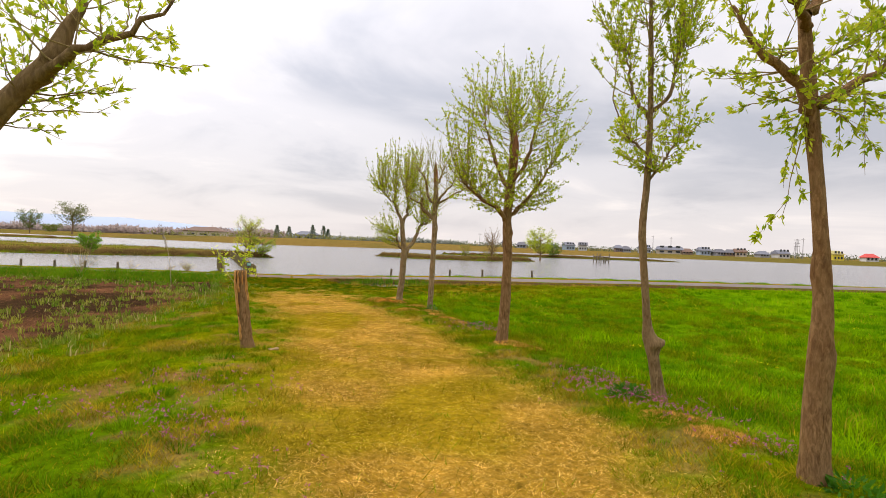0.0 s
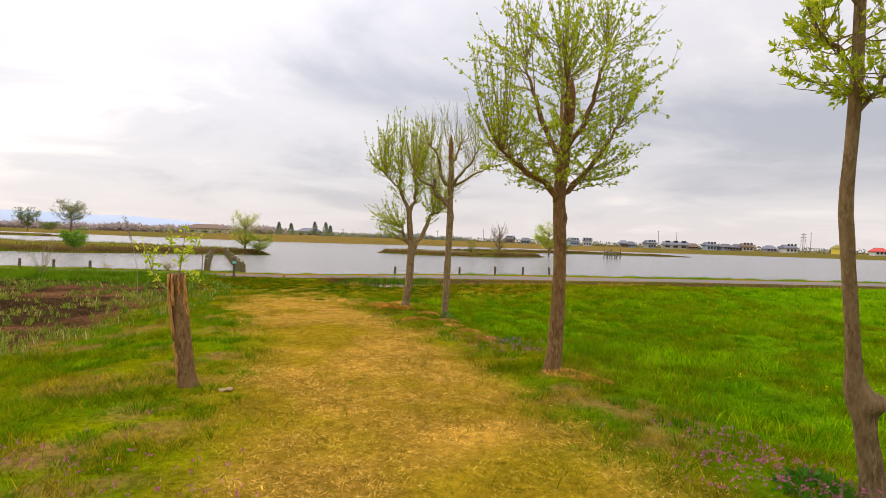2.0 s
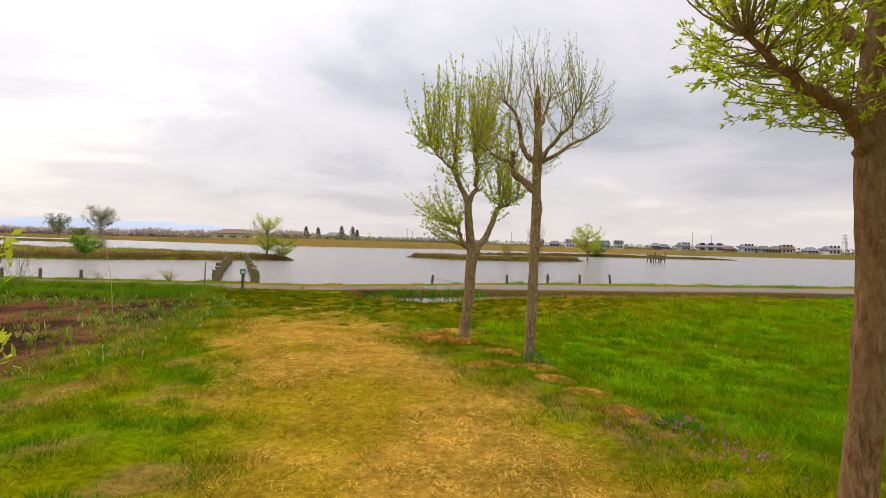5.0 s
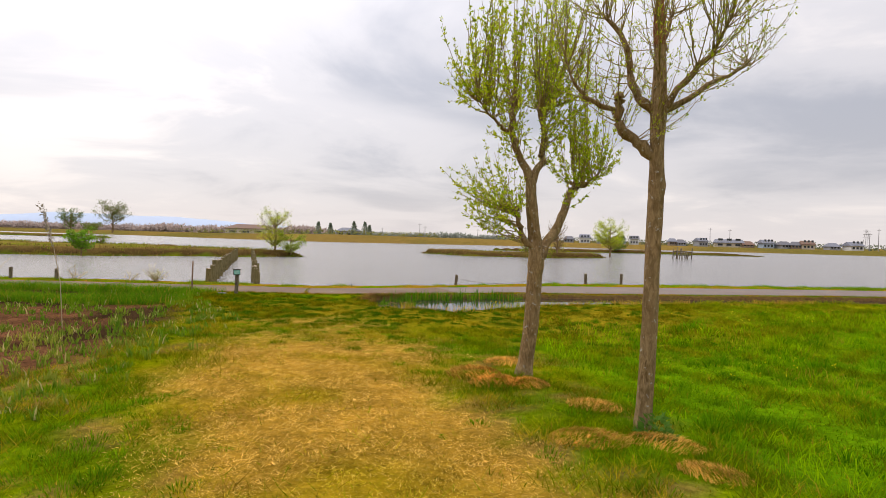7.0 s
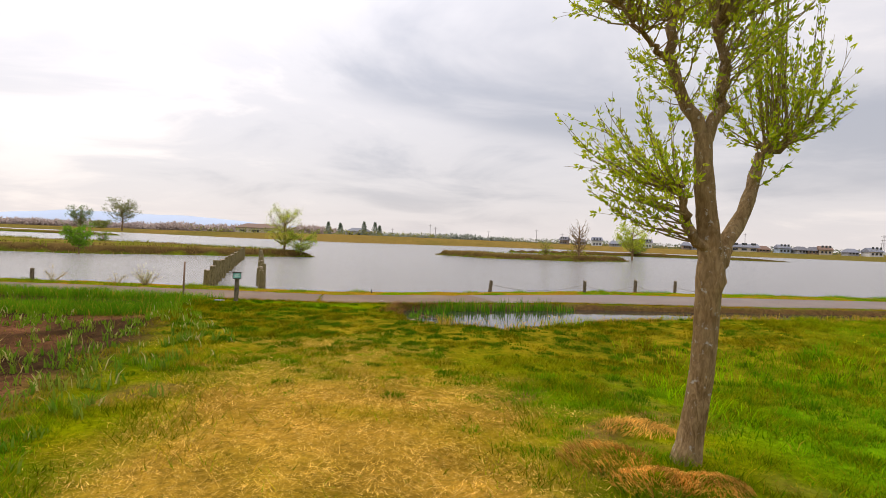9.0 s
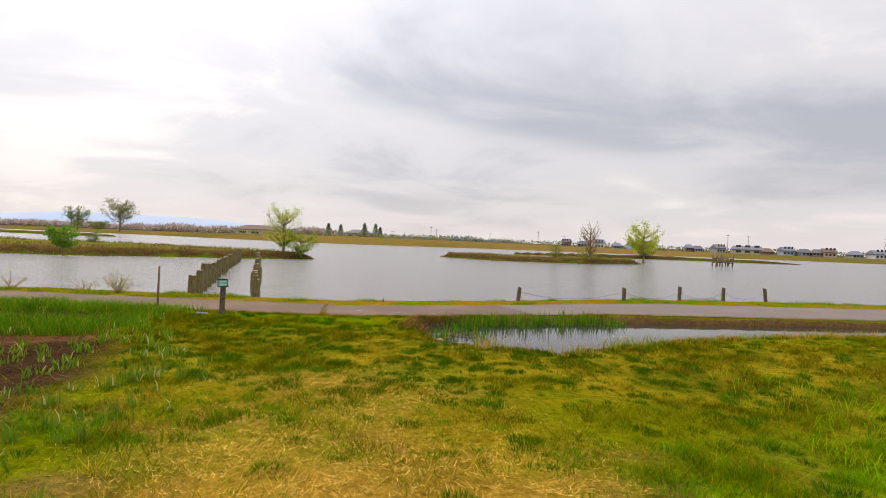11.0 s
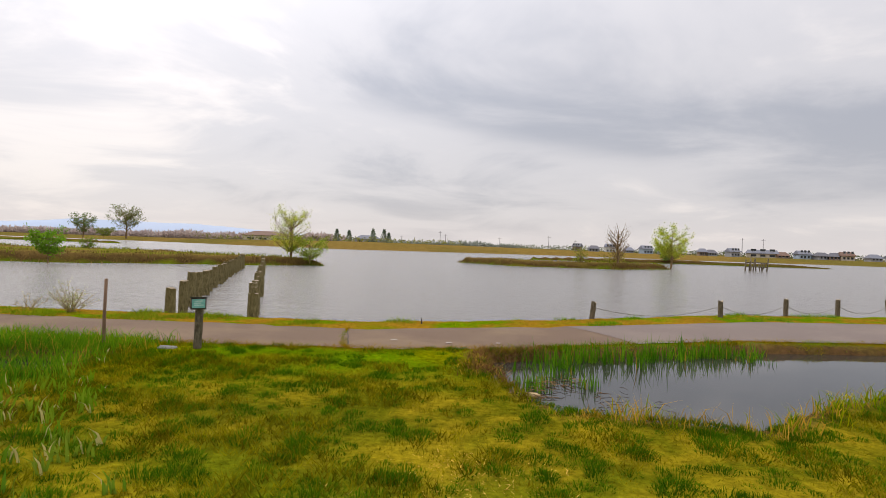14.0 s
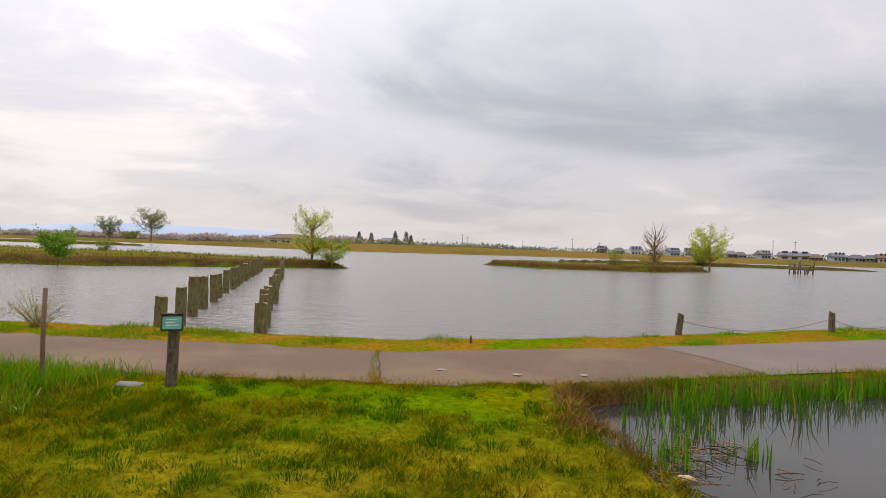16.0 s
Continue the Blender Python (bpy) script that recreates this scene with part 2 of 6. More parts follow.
def mesh_np(name, verts, tris, material, tint=None, smooth=False):
    """A mesh from arrays of corners and of triangles, with one colour a corner."""
    verts, tris = np.asarray(verts, np.float32), np.asarray(tris, np.int32)
    me = bpy.data.meshes.new(name)
    me.vertices.add(len(verts))
    me.vertices.foreach_set("co", verts.ravel())
    me.loops.add(tris.size)
    me.loops.foreach_set("vertex_index", tris.ravel())
    me.polygons.add(len(tris))
    me.polygons.foreach_set("loop_start", np.arange(0, tris.size, tris.shape[1], dtype=np.int32))
    if tint is not None:
        at = me.attributes.new("tint", "FLOAT_COLOR", "POINT")
        at.data.foreach_set("color", np.c_[np.asarray(tint, np.float32), np.ones(len(verts), np.float32)].ravel())
    if smooth:
        me.polygons.foreach_set("use_smooth", np.ones(len(tris), bool))
    me.materials.append(material)
    me.update(calc_edges=True)
    me.validate()
    return me


def part(name, bm, material, parent=None, label="", smooth=True):
    """Links a bmesh as one mesh object under a thing."""
    me = bpy.data.meshes.new(name)
    bmesh.ops.recalc_face_normals(bm, faces=bm.faces)
    bm.to_mesh(me)
    bm.free()
    me.materials.append(material)
    if smooth:
        me.polygons.foreach_set("use_smooth", [True] * len(me.polygons))
    ob = new(name, me)
    if parent:
        ob.parent = parent
    return tagged(ob, label)


def part_np(name, data, material, parent=None, label="", kind=""):
    ob = new(name, mesh_np(name, data[0], data[1], material, data[2] if len(data) > 2 else None, True))
    if parent:
        ob.parent = parent
    return tagged(ob, label, kind=kind)


def thing(name, m, label, category, group=""):
    ob = new(name)
    ob.matrix_basis = m
    return tagged(ob, label, category, group)


def tube_np(points, radii, sides, rng=None, rough=0.0, cap=True):
    """A bent tapered tube through the points; quads as triangles."""
    P, R = np.asarray(points, float), np.asarray(radii, float)
    n = len(P)
    d = np.gradient(P, axis=0)
    d /= np.linalg.norm(d, axis=1)[:, None] + 1e-9
    ref = np.where(np.abs(d[:, 2:3]) < 0.9, np.array([[0, 0, 1.0]]), np.array([[1.0, 0, 0]]))
    ref = np.repeat(ref[:1], n, 0)
    a = np.cross(d, ref)
    a /= np.linalg.norm(a, axis=1)[:, None] + 1e-9
    b = np.cross(d, a)
    th = np.arange(sides) * 2 * math.pi / sides
    rad = R[:, None] * np.ones(sides)
    if rng is not None and rough:
        rad = rad * (1 + rough * rng.uniform(-1, 1, (n, sides)))
    V = P[:, None, :] + rad[..., None] * (np.cos(th)[None, :, None] * a[:, None, :] + np.sin(th)[None, :, None] * b[:, None, :])
    V = V.reshape(-1, 3)
    k = np.arange((n - 1) * sides)
    i, j = k // sides, k % sides
    p, q = i * sides + j, i * sides + (j + 1) % sides
    T = np.concatenate([np.c_[p, q, q + sides], np.c_[p, q + sides, p + sides]])
    if cap:
        V = np.concatenate([V, P[-1:]])
        e = (n - 1) * sides + np.arange(sides)
        T = np.concatenate([T, np.c_[e, (n - 1) * sides + (np.arange(sides) + 1) % sides, np.full(sides, len(V) - 1)]])
    return V, T


def join_np(pieces):
    """Arrays of several pieces as one."""
    vs, ts, cs, k = [], [], [], 0
    for p in pieces:
        vs.append(p[0])
        ts.append(p[1] + k)
        if len(p) > 2:
            cs.append(p[2])
        k += len(p[0])
    out = [np.concatenate(vs), np.concatenate(ts)]
    if cs:
        out.append(np.concatenate(cs))
    return out


def curve_pts(pts, n):
    """A smooth line through a few points, with the radius as fourth number."""
    pts = np.asarray(pts, float)
    t = np.linspace(0, len(pts) - 1, n)
    k = np.clip(t.astype(int), 0, len(pts) - 2)
    u = (t - k)[:, None]
    p0, p1, p2, p3 = pts[np.maximum(k - 1, 0)], pts[k], pts[k + 1], pts[np.minimum(k + 2, len(pts) - 1)]
    return 0.5 * (2 * p1 + (p2 - p0) * u + (2 * p0 - 5 * p1 + 4 * p2 - p3) * u ** 2 + (3 * p1 - p0 - 3 * p2 + p3) * u ** 3)


def blades_np(x, y, z, h, w, lean, rng, tint, kinked=True, heading=None):
    """Grass blades at the given feet: each a thin bent leaf."""
    n = len(x)
    a = rng.uniform(0, 2 * math.pi, n)
    b = rng.uniform(0, 2 * math.pi, n) if heading is None else heading
    side = np.c_[np.cos(a), np.sin(a), np.zeros(n)] * (w / 2)[:, None]
    out = np.c_[np.cos(b), np.sin(b), np.zeros(n)] * (h * lean)[:, None]
    foot = np.c_[x, y, z - 0.01]
    hv = np.c_[np.zeros(n), np.zeros(n), h]
    if kinked:
        m = foot + hv * 0.58 + out * 0.35
        tip = foot + hv * (1 - 0.25 * np.minimum(lean, 1))[:, None] + out
        V = np.stack([foot - side, foot + side, m - side * 0.75, m + side * 0.75, tip], 1).reshape(-1, 3)
        k = np.arange(n)[:, None] * 5
        T = np.concatenate([k + [0, 1, 3], k + [0, 3, 2], k + [2, 3, 4]])
        c = np.repeat(tint, 5, 0)
    else:
        V = np.stack([foot - side, foot + side, foot + hv + out], 1).reshape(-1, 3)
        T = np.arange(n * 3).reshape(-1, 3)
        c = np.repeat(tint, 3, 0)
    return V, T, c


def patchy(x, y, scale, seed, low, high):
    """Small-scale light and dark clumping, as a factor for colours."""
    f = 0.6 * vnoise(x, y, scale, seed) + 0.4 * vnoise(x, y, scale * 2.1, seed + 7)
    return (low + (high - low) * step(0.25, 0.75, f))[:, None]


def mixcol(a, b, f):
    f = np.asarray(f, float)[:, None]
    return np.asarray(a) * (1 - f) + np.asarray(b) * f


# ---- the plan of the place ----
WATER = -0.35
POND = -0.21
RN = np.array([(-300, 2), (-60, 19.5), (-13.4, 24.2), (-9, 24.6), (-6.8, 24.85), (-5.1, 25.35), (-3, 26.4), (-1.1, 27.3), (4.7, 28.6), (10, 30.2), (20, 32.2), (60, 39), (300, 80)])
RF = np.array([(-300, 3.9), (-60, 21.4), (-12.6, 26.2), (-10.2, 26.35), (-7.2, 26.55), (-3.9, 28.0), (0.5, 30.4), (5.8, 31.6), (11.9, 33.1), (20, 34.8), (60, 41.6), (300, 83)])
PN = np.array([(-4.95, 24.7), (-4.8, 24.1), (-4.5, 23.35), (-4.2, 23.1), (-3.6, 22.9), (-2.6, 22.95), (-1.4, 24.1), (-0.7, 24.45), (0.3, 25.2), (0.8, 25.5), (3.3, 26.7), (7.7, 28.2), (20, 31.6), (60, 38.5)])
PATH_L = np.array([(-6, 0.5), (0, -0.4), (3.9, -1.2), (5.6, -1.65), (8.2, -2.45), (9.5, -2.8), (11.4, -3.45), (13, -4.2), (15.3, -5.15), (17, -5.85), (21, -7.1), (24, -8.0)])
PATH_R = np.array([(-6, 5), (0, 3.1), (3.4, 2.1), (5.5, 1.4), (7.75, 0.6), (9.4, 0.35), (11.4, -0.4), (12.8, -1.35), (15.3, -2.1), (17.2, -2.6), (21, -4.0), (24, -5)])
SHORE = np.array([(-900, 300), (-300, 230), (-188, 196), (-111, 172), (-70, 152), (-43, 143), (-12, 158), (14, 165), (37, 157), (70, 160), (140, 150), (900, 60)])
CREST = np.array([(-900, 1.0), (-190, 0.7), (-111, 0.8), (-43, 1.5), (-12, 1.3), (14, 0.95), (37, 0.75), (70, 0.7), (900, 0.7)])


PN[:, 1] = 15.5 + (PN[:, 1] - 15.5) * 0.935
PN[:, 0] = -4.1 + (PN[:, 0] + 4.1) * 0.97


def road_near(x):
    return np.interp(x, RN[:, 0], RN[:, 1])


def road_far(x):
    return np.interp(x, RF[:, 0], RF[:, 1])


def bank_edge(x):
    return road_far(x) + np.interp(x, [-6, -3, 0, 8], [1.05, 1.15, 1.35, 1.6]) + 0.25 * (fnoise(x, np.zeros_like(x), 0.9, 5) - 0.5)


def spine(x, y, pts):
    """How far inside a long low island the point lies, in metres (negative: outside)."""
    best = np.full(np.shape(x), -1e9)
    for (ax, ay, aw), (bx, by, bw) in zip(pts[:-1], pts[1:]):
        dx, dy = bx - ax, by - ay
        u = np.clip(((x - ax) * dx + (y - ay) * dy) / (dx * dx + dy * dy), 0, 1)
        d = np.hypot(x - ax - u * dx, y - ay - u * dy)
        best = np.maximum(best, aw + (bw - aw) * u - d)
    return best


ISLES = [
    [(-18.6, 56.3, 0.7), (-24, 54.2, 2.6), (-33, 53.0, 6.5), (-50, 52, 9), (-90, 48, 12)],
    [(-9.6, 76.5, 0.5), (-4, 72.5, 2.0), (3.5, 74.0, 2.4), (10.2, 78.5, 0.8)],
    [(-2, 105, 0.5), (12, 109, 0.9), (24, 112.3, 0.8), (42.5, 111.8, 0.4)],
    [(-175, 120, 1.5), (-110, 125, 2.0), (-80, 121, 0.5)],
]


def isle(x, y):
    wob = 1.6 * (fnoise(x, y, 0.35, 9) - 0.5)
    return np.maximum.reduce([spine(x, y, p) + (wob if i < 2 else 0) for i, p in enumerate(ISLES)])


def pond_depth(x, y):
    """Over nought inside the near pond or the little ditch, in metres from the rim."""
    rim = 0.18 * (fnoise(x, y, 1.6, 3) - 0.5)
    a = np.minimum.reduce([y - np.interp(x, PN[:, 0], PN[:, 1]), road_near(x) - 0.42 - y, (x + 5.0) * 1.5]) + rim
    b = np.minimum.reduce([y - 22.6 - 0.05 * (x + 10), 23.55 + 0.05 * (x + 10) - y, (-9.7 - x) * 1.0]) + rim
    return np.maximum(a, b)


def height(x, y):
    x, y = np.asarray(x, float), np.asarray(y, float)
    pl, pr = np.interp(y, PATH_L[:, 0], PATH_L[:, 1]), np.interp(y, PATH_R[:, 0], PATH_R[:, 1])
    z = -0.02 - 0.07 * step(14, 22, y)
    fade = 1 - step(20, 24, y)
    z = z - 0.16 * step(0.9, 3.5, x - pr) * fade - 0.14 * step(1.2, 3.5, pl - x) * fade
    z = z + 0.035 * (fnoise(x, y, 0.8, 21) - 0.5) + 0.03 * np.exp(-((x - pr - 0.7) / 0.5) ** 2) * fade
    onroad = (y > road_near(x)) & (y < road_far(x))
    z = np.where(onroad, -0.10, z)
    z = np.where(y >= road_far(x), -0.085 + 0.05 * (fnoise(x, y, 1.5, 4) - 0.5), z)
    z = z - 0.75 * step(-0.10, 0.28, pond_depth(x, y))
    lake = step(0.0, 0.8, y - bank_edge(x))
    land = WATER + 0.06 + (0.50 + 0.22 * (fnoise(x, y, 0.3, 31) - 0.5)) * step(0.0, 0.8, isle(x, y))
    bed = np.where(isle(x, y) > 0, land, np.maximum(-1.2, WATER + 0.06 + isle(x, y) * 0.5))
    sh = y - np.interp(x, SHORE[:, 0], SHORE[:, 1])
    cz = np.interp(x, CREST[:, 0], CREST[:, 1]) + 0.25 * (fnoise(x, y, 0.03, 41) - 0.5)
    far = WATER - 0.3 + (cz - WATER + 0.3) * step(-1.0, 22.0, sh) - 0.6 * step(40, 120, sh)
    bed = np.where(sh > -1.0, np.maximum(bed, far), bed)
    return z * (1 - lake) + bed * lake


GREEN = np.array((0.165, 0.310, 0.004))
LIME = np.array((0.37, 0.36, 0.005))
DRY = np.array((0.56, 0.33, 0.045))
OLIVE = np.array((0.46, 0.33, 0.012))
MUD = np.array((0.105, 0.062, 0.034))
SEDGE = np.array((0.36, 0.25, 0.085))


def path_mask(x, y):
    pl, pr = np.interp(y, PATH_L[:, 0], PATH_L[:, 1]), np.interp(y, PATH_R[:, 0], PATH_R[:, 1])
    wob = 1.3 * (fnoise(x, y, 0.9, 51) - 0.5) + 0.7 * (fnoise(x, y, 3.1, 53) - 0.5)
    m = step(-0.75, 0.65, x - pl + wob) * step(-0.55, 0.55, pr - x + wob * 0.8)
    return m * (1 - step(15.5, 20.8, y + 5.0 * (fnoise(x, y, 0.7, 55) - 0.5)))


def mud_edge(y):
    return np.interp(y, [3, 8, 10.4, 13.5, 17, 18.1, 20, 21.5, 23], [-6.3, -6.3, -6.4, -6.3, -6.75, -6.85, -7.4, -8.4, -10.1])


def mud_mask(x, y):
    edge = mud_edge(y) + 1.3 * (fnoise(x, y, 0.6, 61) - 0.5) + 0.5 * (fnoise(x, y, 2.4, 63) - 0.5)
    return step(0.0, 0.8, edge - x) * step(4, 7, y) * (1 - step(21.3, 22.3, y + 0.05 * (x + 9)))


def meadow_mask(x, y):
    pr = np.interp(y, PATH_R[:, 0], PATH_R[:, 1])
    return step(1.0, 2.6, x - pr) * (1 - step(17.5, 22.5, y - 0.55 * x + 3.0 * (fnoise(x, y, 0.5, 93) - 0.5)))


def ground_tint(x, y):
    p, m = path_mask(x, y), mud_mask(x, y)
    n1, n2 = fnoise(x, y, 0.7, 71), fnoise(x, y, 2.6, 75)
    c = mixcol(GREEN, LIME, 0.7 * step(0.3, 0.75, n1))
    c = c * (0.26 + 0.46 * n2[:, None])
    bare = step(0.56, 0.68, fnoise(x, y, 1.7, 79)) * (1 - meadow_mask(x, y)) * (1 - step(17.0, 20.0, y))
    c = mixcol(c, np.array((0.25, 0.145, 0.05)) * (0.6 + 0.6 * n2[:, None]), 0.75 * bare)
    c = mixcol(c, mixcol(np.array((0.075, 0.20, 0.003)), np.array((0.15, 0.30, 0.004)), n1) * (0.5 + 0.7 * n2[:, None]), 0.9 * meadow_mask(x, y))
    front = step(17, 22, y) * (1 - step(23, 26, y - 0.2 * x)) * (1 - step(1.0, 6.0, x))
    c = mixcol(c, mixcol(np.array((0.265, 0.20, 0.012)), np.array((0.11, 0.11, 0.006)), step(0.35, 0.6, n2)), 0.95 * front)
    straw = mixcol(DRY * 0.60, OLIVE * 0.60, 0.75 * step(0.42, 0.7, n1)) * (0.5 + 0.8 * n2[:, None])
    c = mixcol(c, straw, p)
    c = mixcol(c, mixcol(MUD * 0.5, np.array((0.16, 0.075, 0.04)), step(0.4, 0.62, n1)) * (0.5 + 0.9 * n2[:, None]), m)
    bank = step(-0.3, 0.1, y - road_far(x)) * (1 - step(0.5, 1.6, y - bank_edge(x)))
    c = mixcol(c, mixcol(GREEN * 0.6, np.array((0.26, 0.15, 0.015)), step(0.3, 0.6, n2)), bank)
    pd = pond_depth(x, y)
    c = mixcol(c, np.array((0.13, 0.075, 0.035)), step(-0.45, -0.05, pd))
    il = step(-0.2, 0.2, isle(x, y))
    top = mixcol(SEDGE * 0.5, np.array((0.16, 0.17, 0.02)), step(0.5, 2.6, isle(x, y)) * step(0.3, 0.6, n1))
    top = mixcol(np.array((0.075, 0.045, 0.02)), top, step(0.35, 0.95, isle(x, y)))
    c = mixcol(c, top, il * step(2, 3, y - bank_edge(x)))
    sh = y - np.interp(x, SHORE[:, 0], SHORE[:, 1])
    farc = mixcol(np.array((0.13, 0.075, 0.03)), mixcol(np.array((0.21, 0.145, 0.045)), np.array((0.15, 0.125, 0.035)), step(0.4, 0.6, fnoise(x, y, 0.03, 77))), step(0.5, 6, sh + 6 * (n1 - 0.5)))
    return mixcol(c, farc, step(-1.2, -0.5, sh))


def grade(parts):
    out = []
    for a, b, s in parts:
        out.append(np.arange(a, b, s))
    return np.unique(np.concatenate(out))


gx = grade([(-900, -300, 60), (-300, -96, 6), (-96, -40, 1.3), (-40, -16, 0.6), (-16, 12, 0.2), (12, 45, 0.7), (45, 100, 2.5), (100, 300, 8), (300, 901, 60)])
gy = grade([(-300, -30, 30), (-30, -6, 3), (-6, 1, 0.5), (1, 34, 0.18), (34, 42, 1), (42, 82, 0.5), (82, 100, 2.5), (100, 114, 0.5), (114, 130, 0.8), (130, 200, 1.0), (200, 330, 8), (330, 800, 50), (800, 4001, 400)])
X, Y = np.meshgrid(gx, gy)
X, Y = X.ravel(), Y.ravel()
Z = height(X, Y)
nx = len(gx)
kk = (np.arange(len(gy) - 1)[:, None] * nx + np.arange(nx - 1)[None, :]).ravel()
ground = new("ground", mesh_np("ground", np.c_[X, Y, Z], np.c_[kk, kk + 1, kk + 1 + nx, kk + nx], MAT_GROUND, ground_tint(X, Y), True))
tagged(ground, "grassy lakeside ground with worn straw path and low islands", "ground", kind="structure")


def flat_strip(name, xs, z, material, label, category, bulge=0.0, shear=0.0, wob=0.0):
    xs = np.asarray(xs, float)
    rows = 5
    V = []
    for x in xs:
        for k in range(rows):
            u = k / (rows - 1)
            xx = x + shear * (1 - u)
            a = float(road_near(xx) + wob * (fnoise(xx, 0.0, 2.5, 8) - 0.5))
            b = float(road_far(xx) + wob * (fnoise(xx, 0.0, 2.5, 12) - 0.5))
            V.append((xx, a + (b - a) * u, z + bulge * 4 * u * (1 - u)))
    i = np.arange(len(xs) - 1)[:, None] * rows + np.arange(rows - 1)[None, :]
    i = i.ravel()
    ob = new(name, mesh_np(name, V, np.c_[i, i + rows, i + rows + 1, i + 1], material, None, True))
    return tagged(ob, label, category, kind="structure")


lake = new("water", mesh_np("water", [(-1500, 14, WATER), (1500, 14, WATER), (1500, 900, WATER), (-1500, 900, WATER)], [(0, 1, 2, 3)], MAT_WATER))
for px, near_rim in ((np.arange(-24, -8.9, 0.5), lambda v: np.full(len(v), 21.9)), (np.r_[np.arange(-5.3, 5, 0.25), np.arange(5, 30, 1.0)], lambda v: np.interp(v, PN[:, 0], PN[:, 1]) - 0.35)):
    i = np.arange(len(px) - 1)
    PV = np.concatenate([np.c_[px, near_rim(px), np.full(len(px), POND)], np.c_[px, road_near(px) + 0.3, np.full(len(px), POND)]])
    pond = new("water", mesh_np("water", PV, np.c_[i, i + 1, i + 1 + len(px), i + len(px)], MAT_POND))
    tagged(pond, "still dark pond water reflecting the sky", "water", kind="structure")
tagged(lake, "wide grey lake water with small ripples", "water", kind="structure")

# the road: older brown asphalt, then a newer grey stretch past a slanting seam
rx1 = np.r_[np.arange(-300, -20, 10), np.arange(-20, -2.3, 0.3)]
road_old = flat_strip("road", rx1, -0.083, MAT_ROAD, "worn brown-grey asphalt lakeside road with grassy edges", "road", 0.015, 0.0, 0.34)
rx2 = np.r_[np.arange(-3.75, 20, 0.4), np.arange(20, 300, 10)]
road_new = flat_strip("road", rx2, -0.079, MAT_ROAD_NEW, "paler grey newer asphalt stretch of the lakeside road", "road", 0.015, 0.9, 0.05)

# ---- trees ----
LEAF_A, LEAF_B, LEAF_C = np.array((0.46, 0.56, 0.026)), np.array((0.68, 0.70, 0.06)), np.array((0.26, 0.43, 0.02))


def leaves_np(points, ways, rng, size, tints):
    """Small folded pointed leaves at the points."""
    n = len(points)
    w = ways + rng.normal(0, 0.6, (n, 3))
    w /= np.linalg.norm(w, axis=1)[:, None] + 1e-9
    s = np.cross(w, rng.normal(0, 1, (n, 3)))
    s /= np.linalg.norm(s, axis=1)[:, None] + 1e-9
    L = size * rng.uniform(0.55, 1.25, n)[:, None]
    nrm = np.cross(w, s)
    mid = points + w * L * 0.45 + nrm * L * 0.06
    V = np.stack([points, mid + s * L * 0.21, points + w * L, mid - s * L * 0.21], 1).reshape(-1, 3)
    k = np.arange(n)[:, None] * 4
    T = np.concatenate([k + [0, 1, 2], k + [0, 2, 3]])
    return V, T, np.repeat(tints, 4, 0)


def leaf_tints(n, rng, a=LEAF_A, b=LEAF_B, c=LEAF_C):
    t = mixcol(a, b, rng.uniform(0, 1, n) ** 1.3)
    return mixcol(t, c, (rng.uniform(0, 1, n) < 0.22) * 0.8)


def trunk_np(pts, rng, sides=14, n=40, knobs=()):
    """A trunk with a flared foot, uneven girth and swollen knobs (height, turn, swell, reach)."""
    c = curve_pts(pts, n)
    V, T = tube_np(c[:, :3], c[:, 3], sides)
    m = len(c) * sides
    ang = np.tile(np.arange(sides) * 2 * math.pi / sides, len(c))
    ctr = np.repeat(c[:, :3], sides, 0)
    out = V[:m] - ctr
    h = ctr[:, 2]
    g = 1 + 0.09 * np.sin(3 * ang + 2.1 * h) + 0.06 * np.sin(5 * ang - 3.3 * h + 1) + 0.05 * rng.uniform(-1, 1, m)
    for kz, ka, sw, reach in knobs:
        way = np.array((math.cos(ka), math.sin(ka), 0))
        near = np.clip((out @ way) / (np.linalg.norm(out, axis=1) + 1e-9), 0, 1) ** 1.5
        g = g + sw * near * np.exp(-((h - kz) / reach) ** 2) * (1 + 0.35 * rng.uniform(-1, 1, m))
    V[:m] = ctr + out * g[:, None]
    return V, T


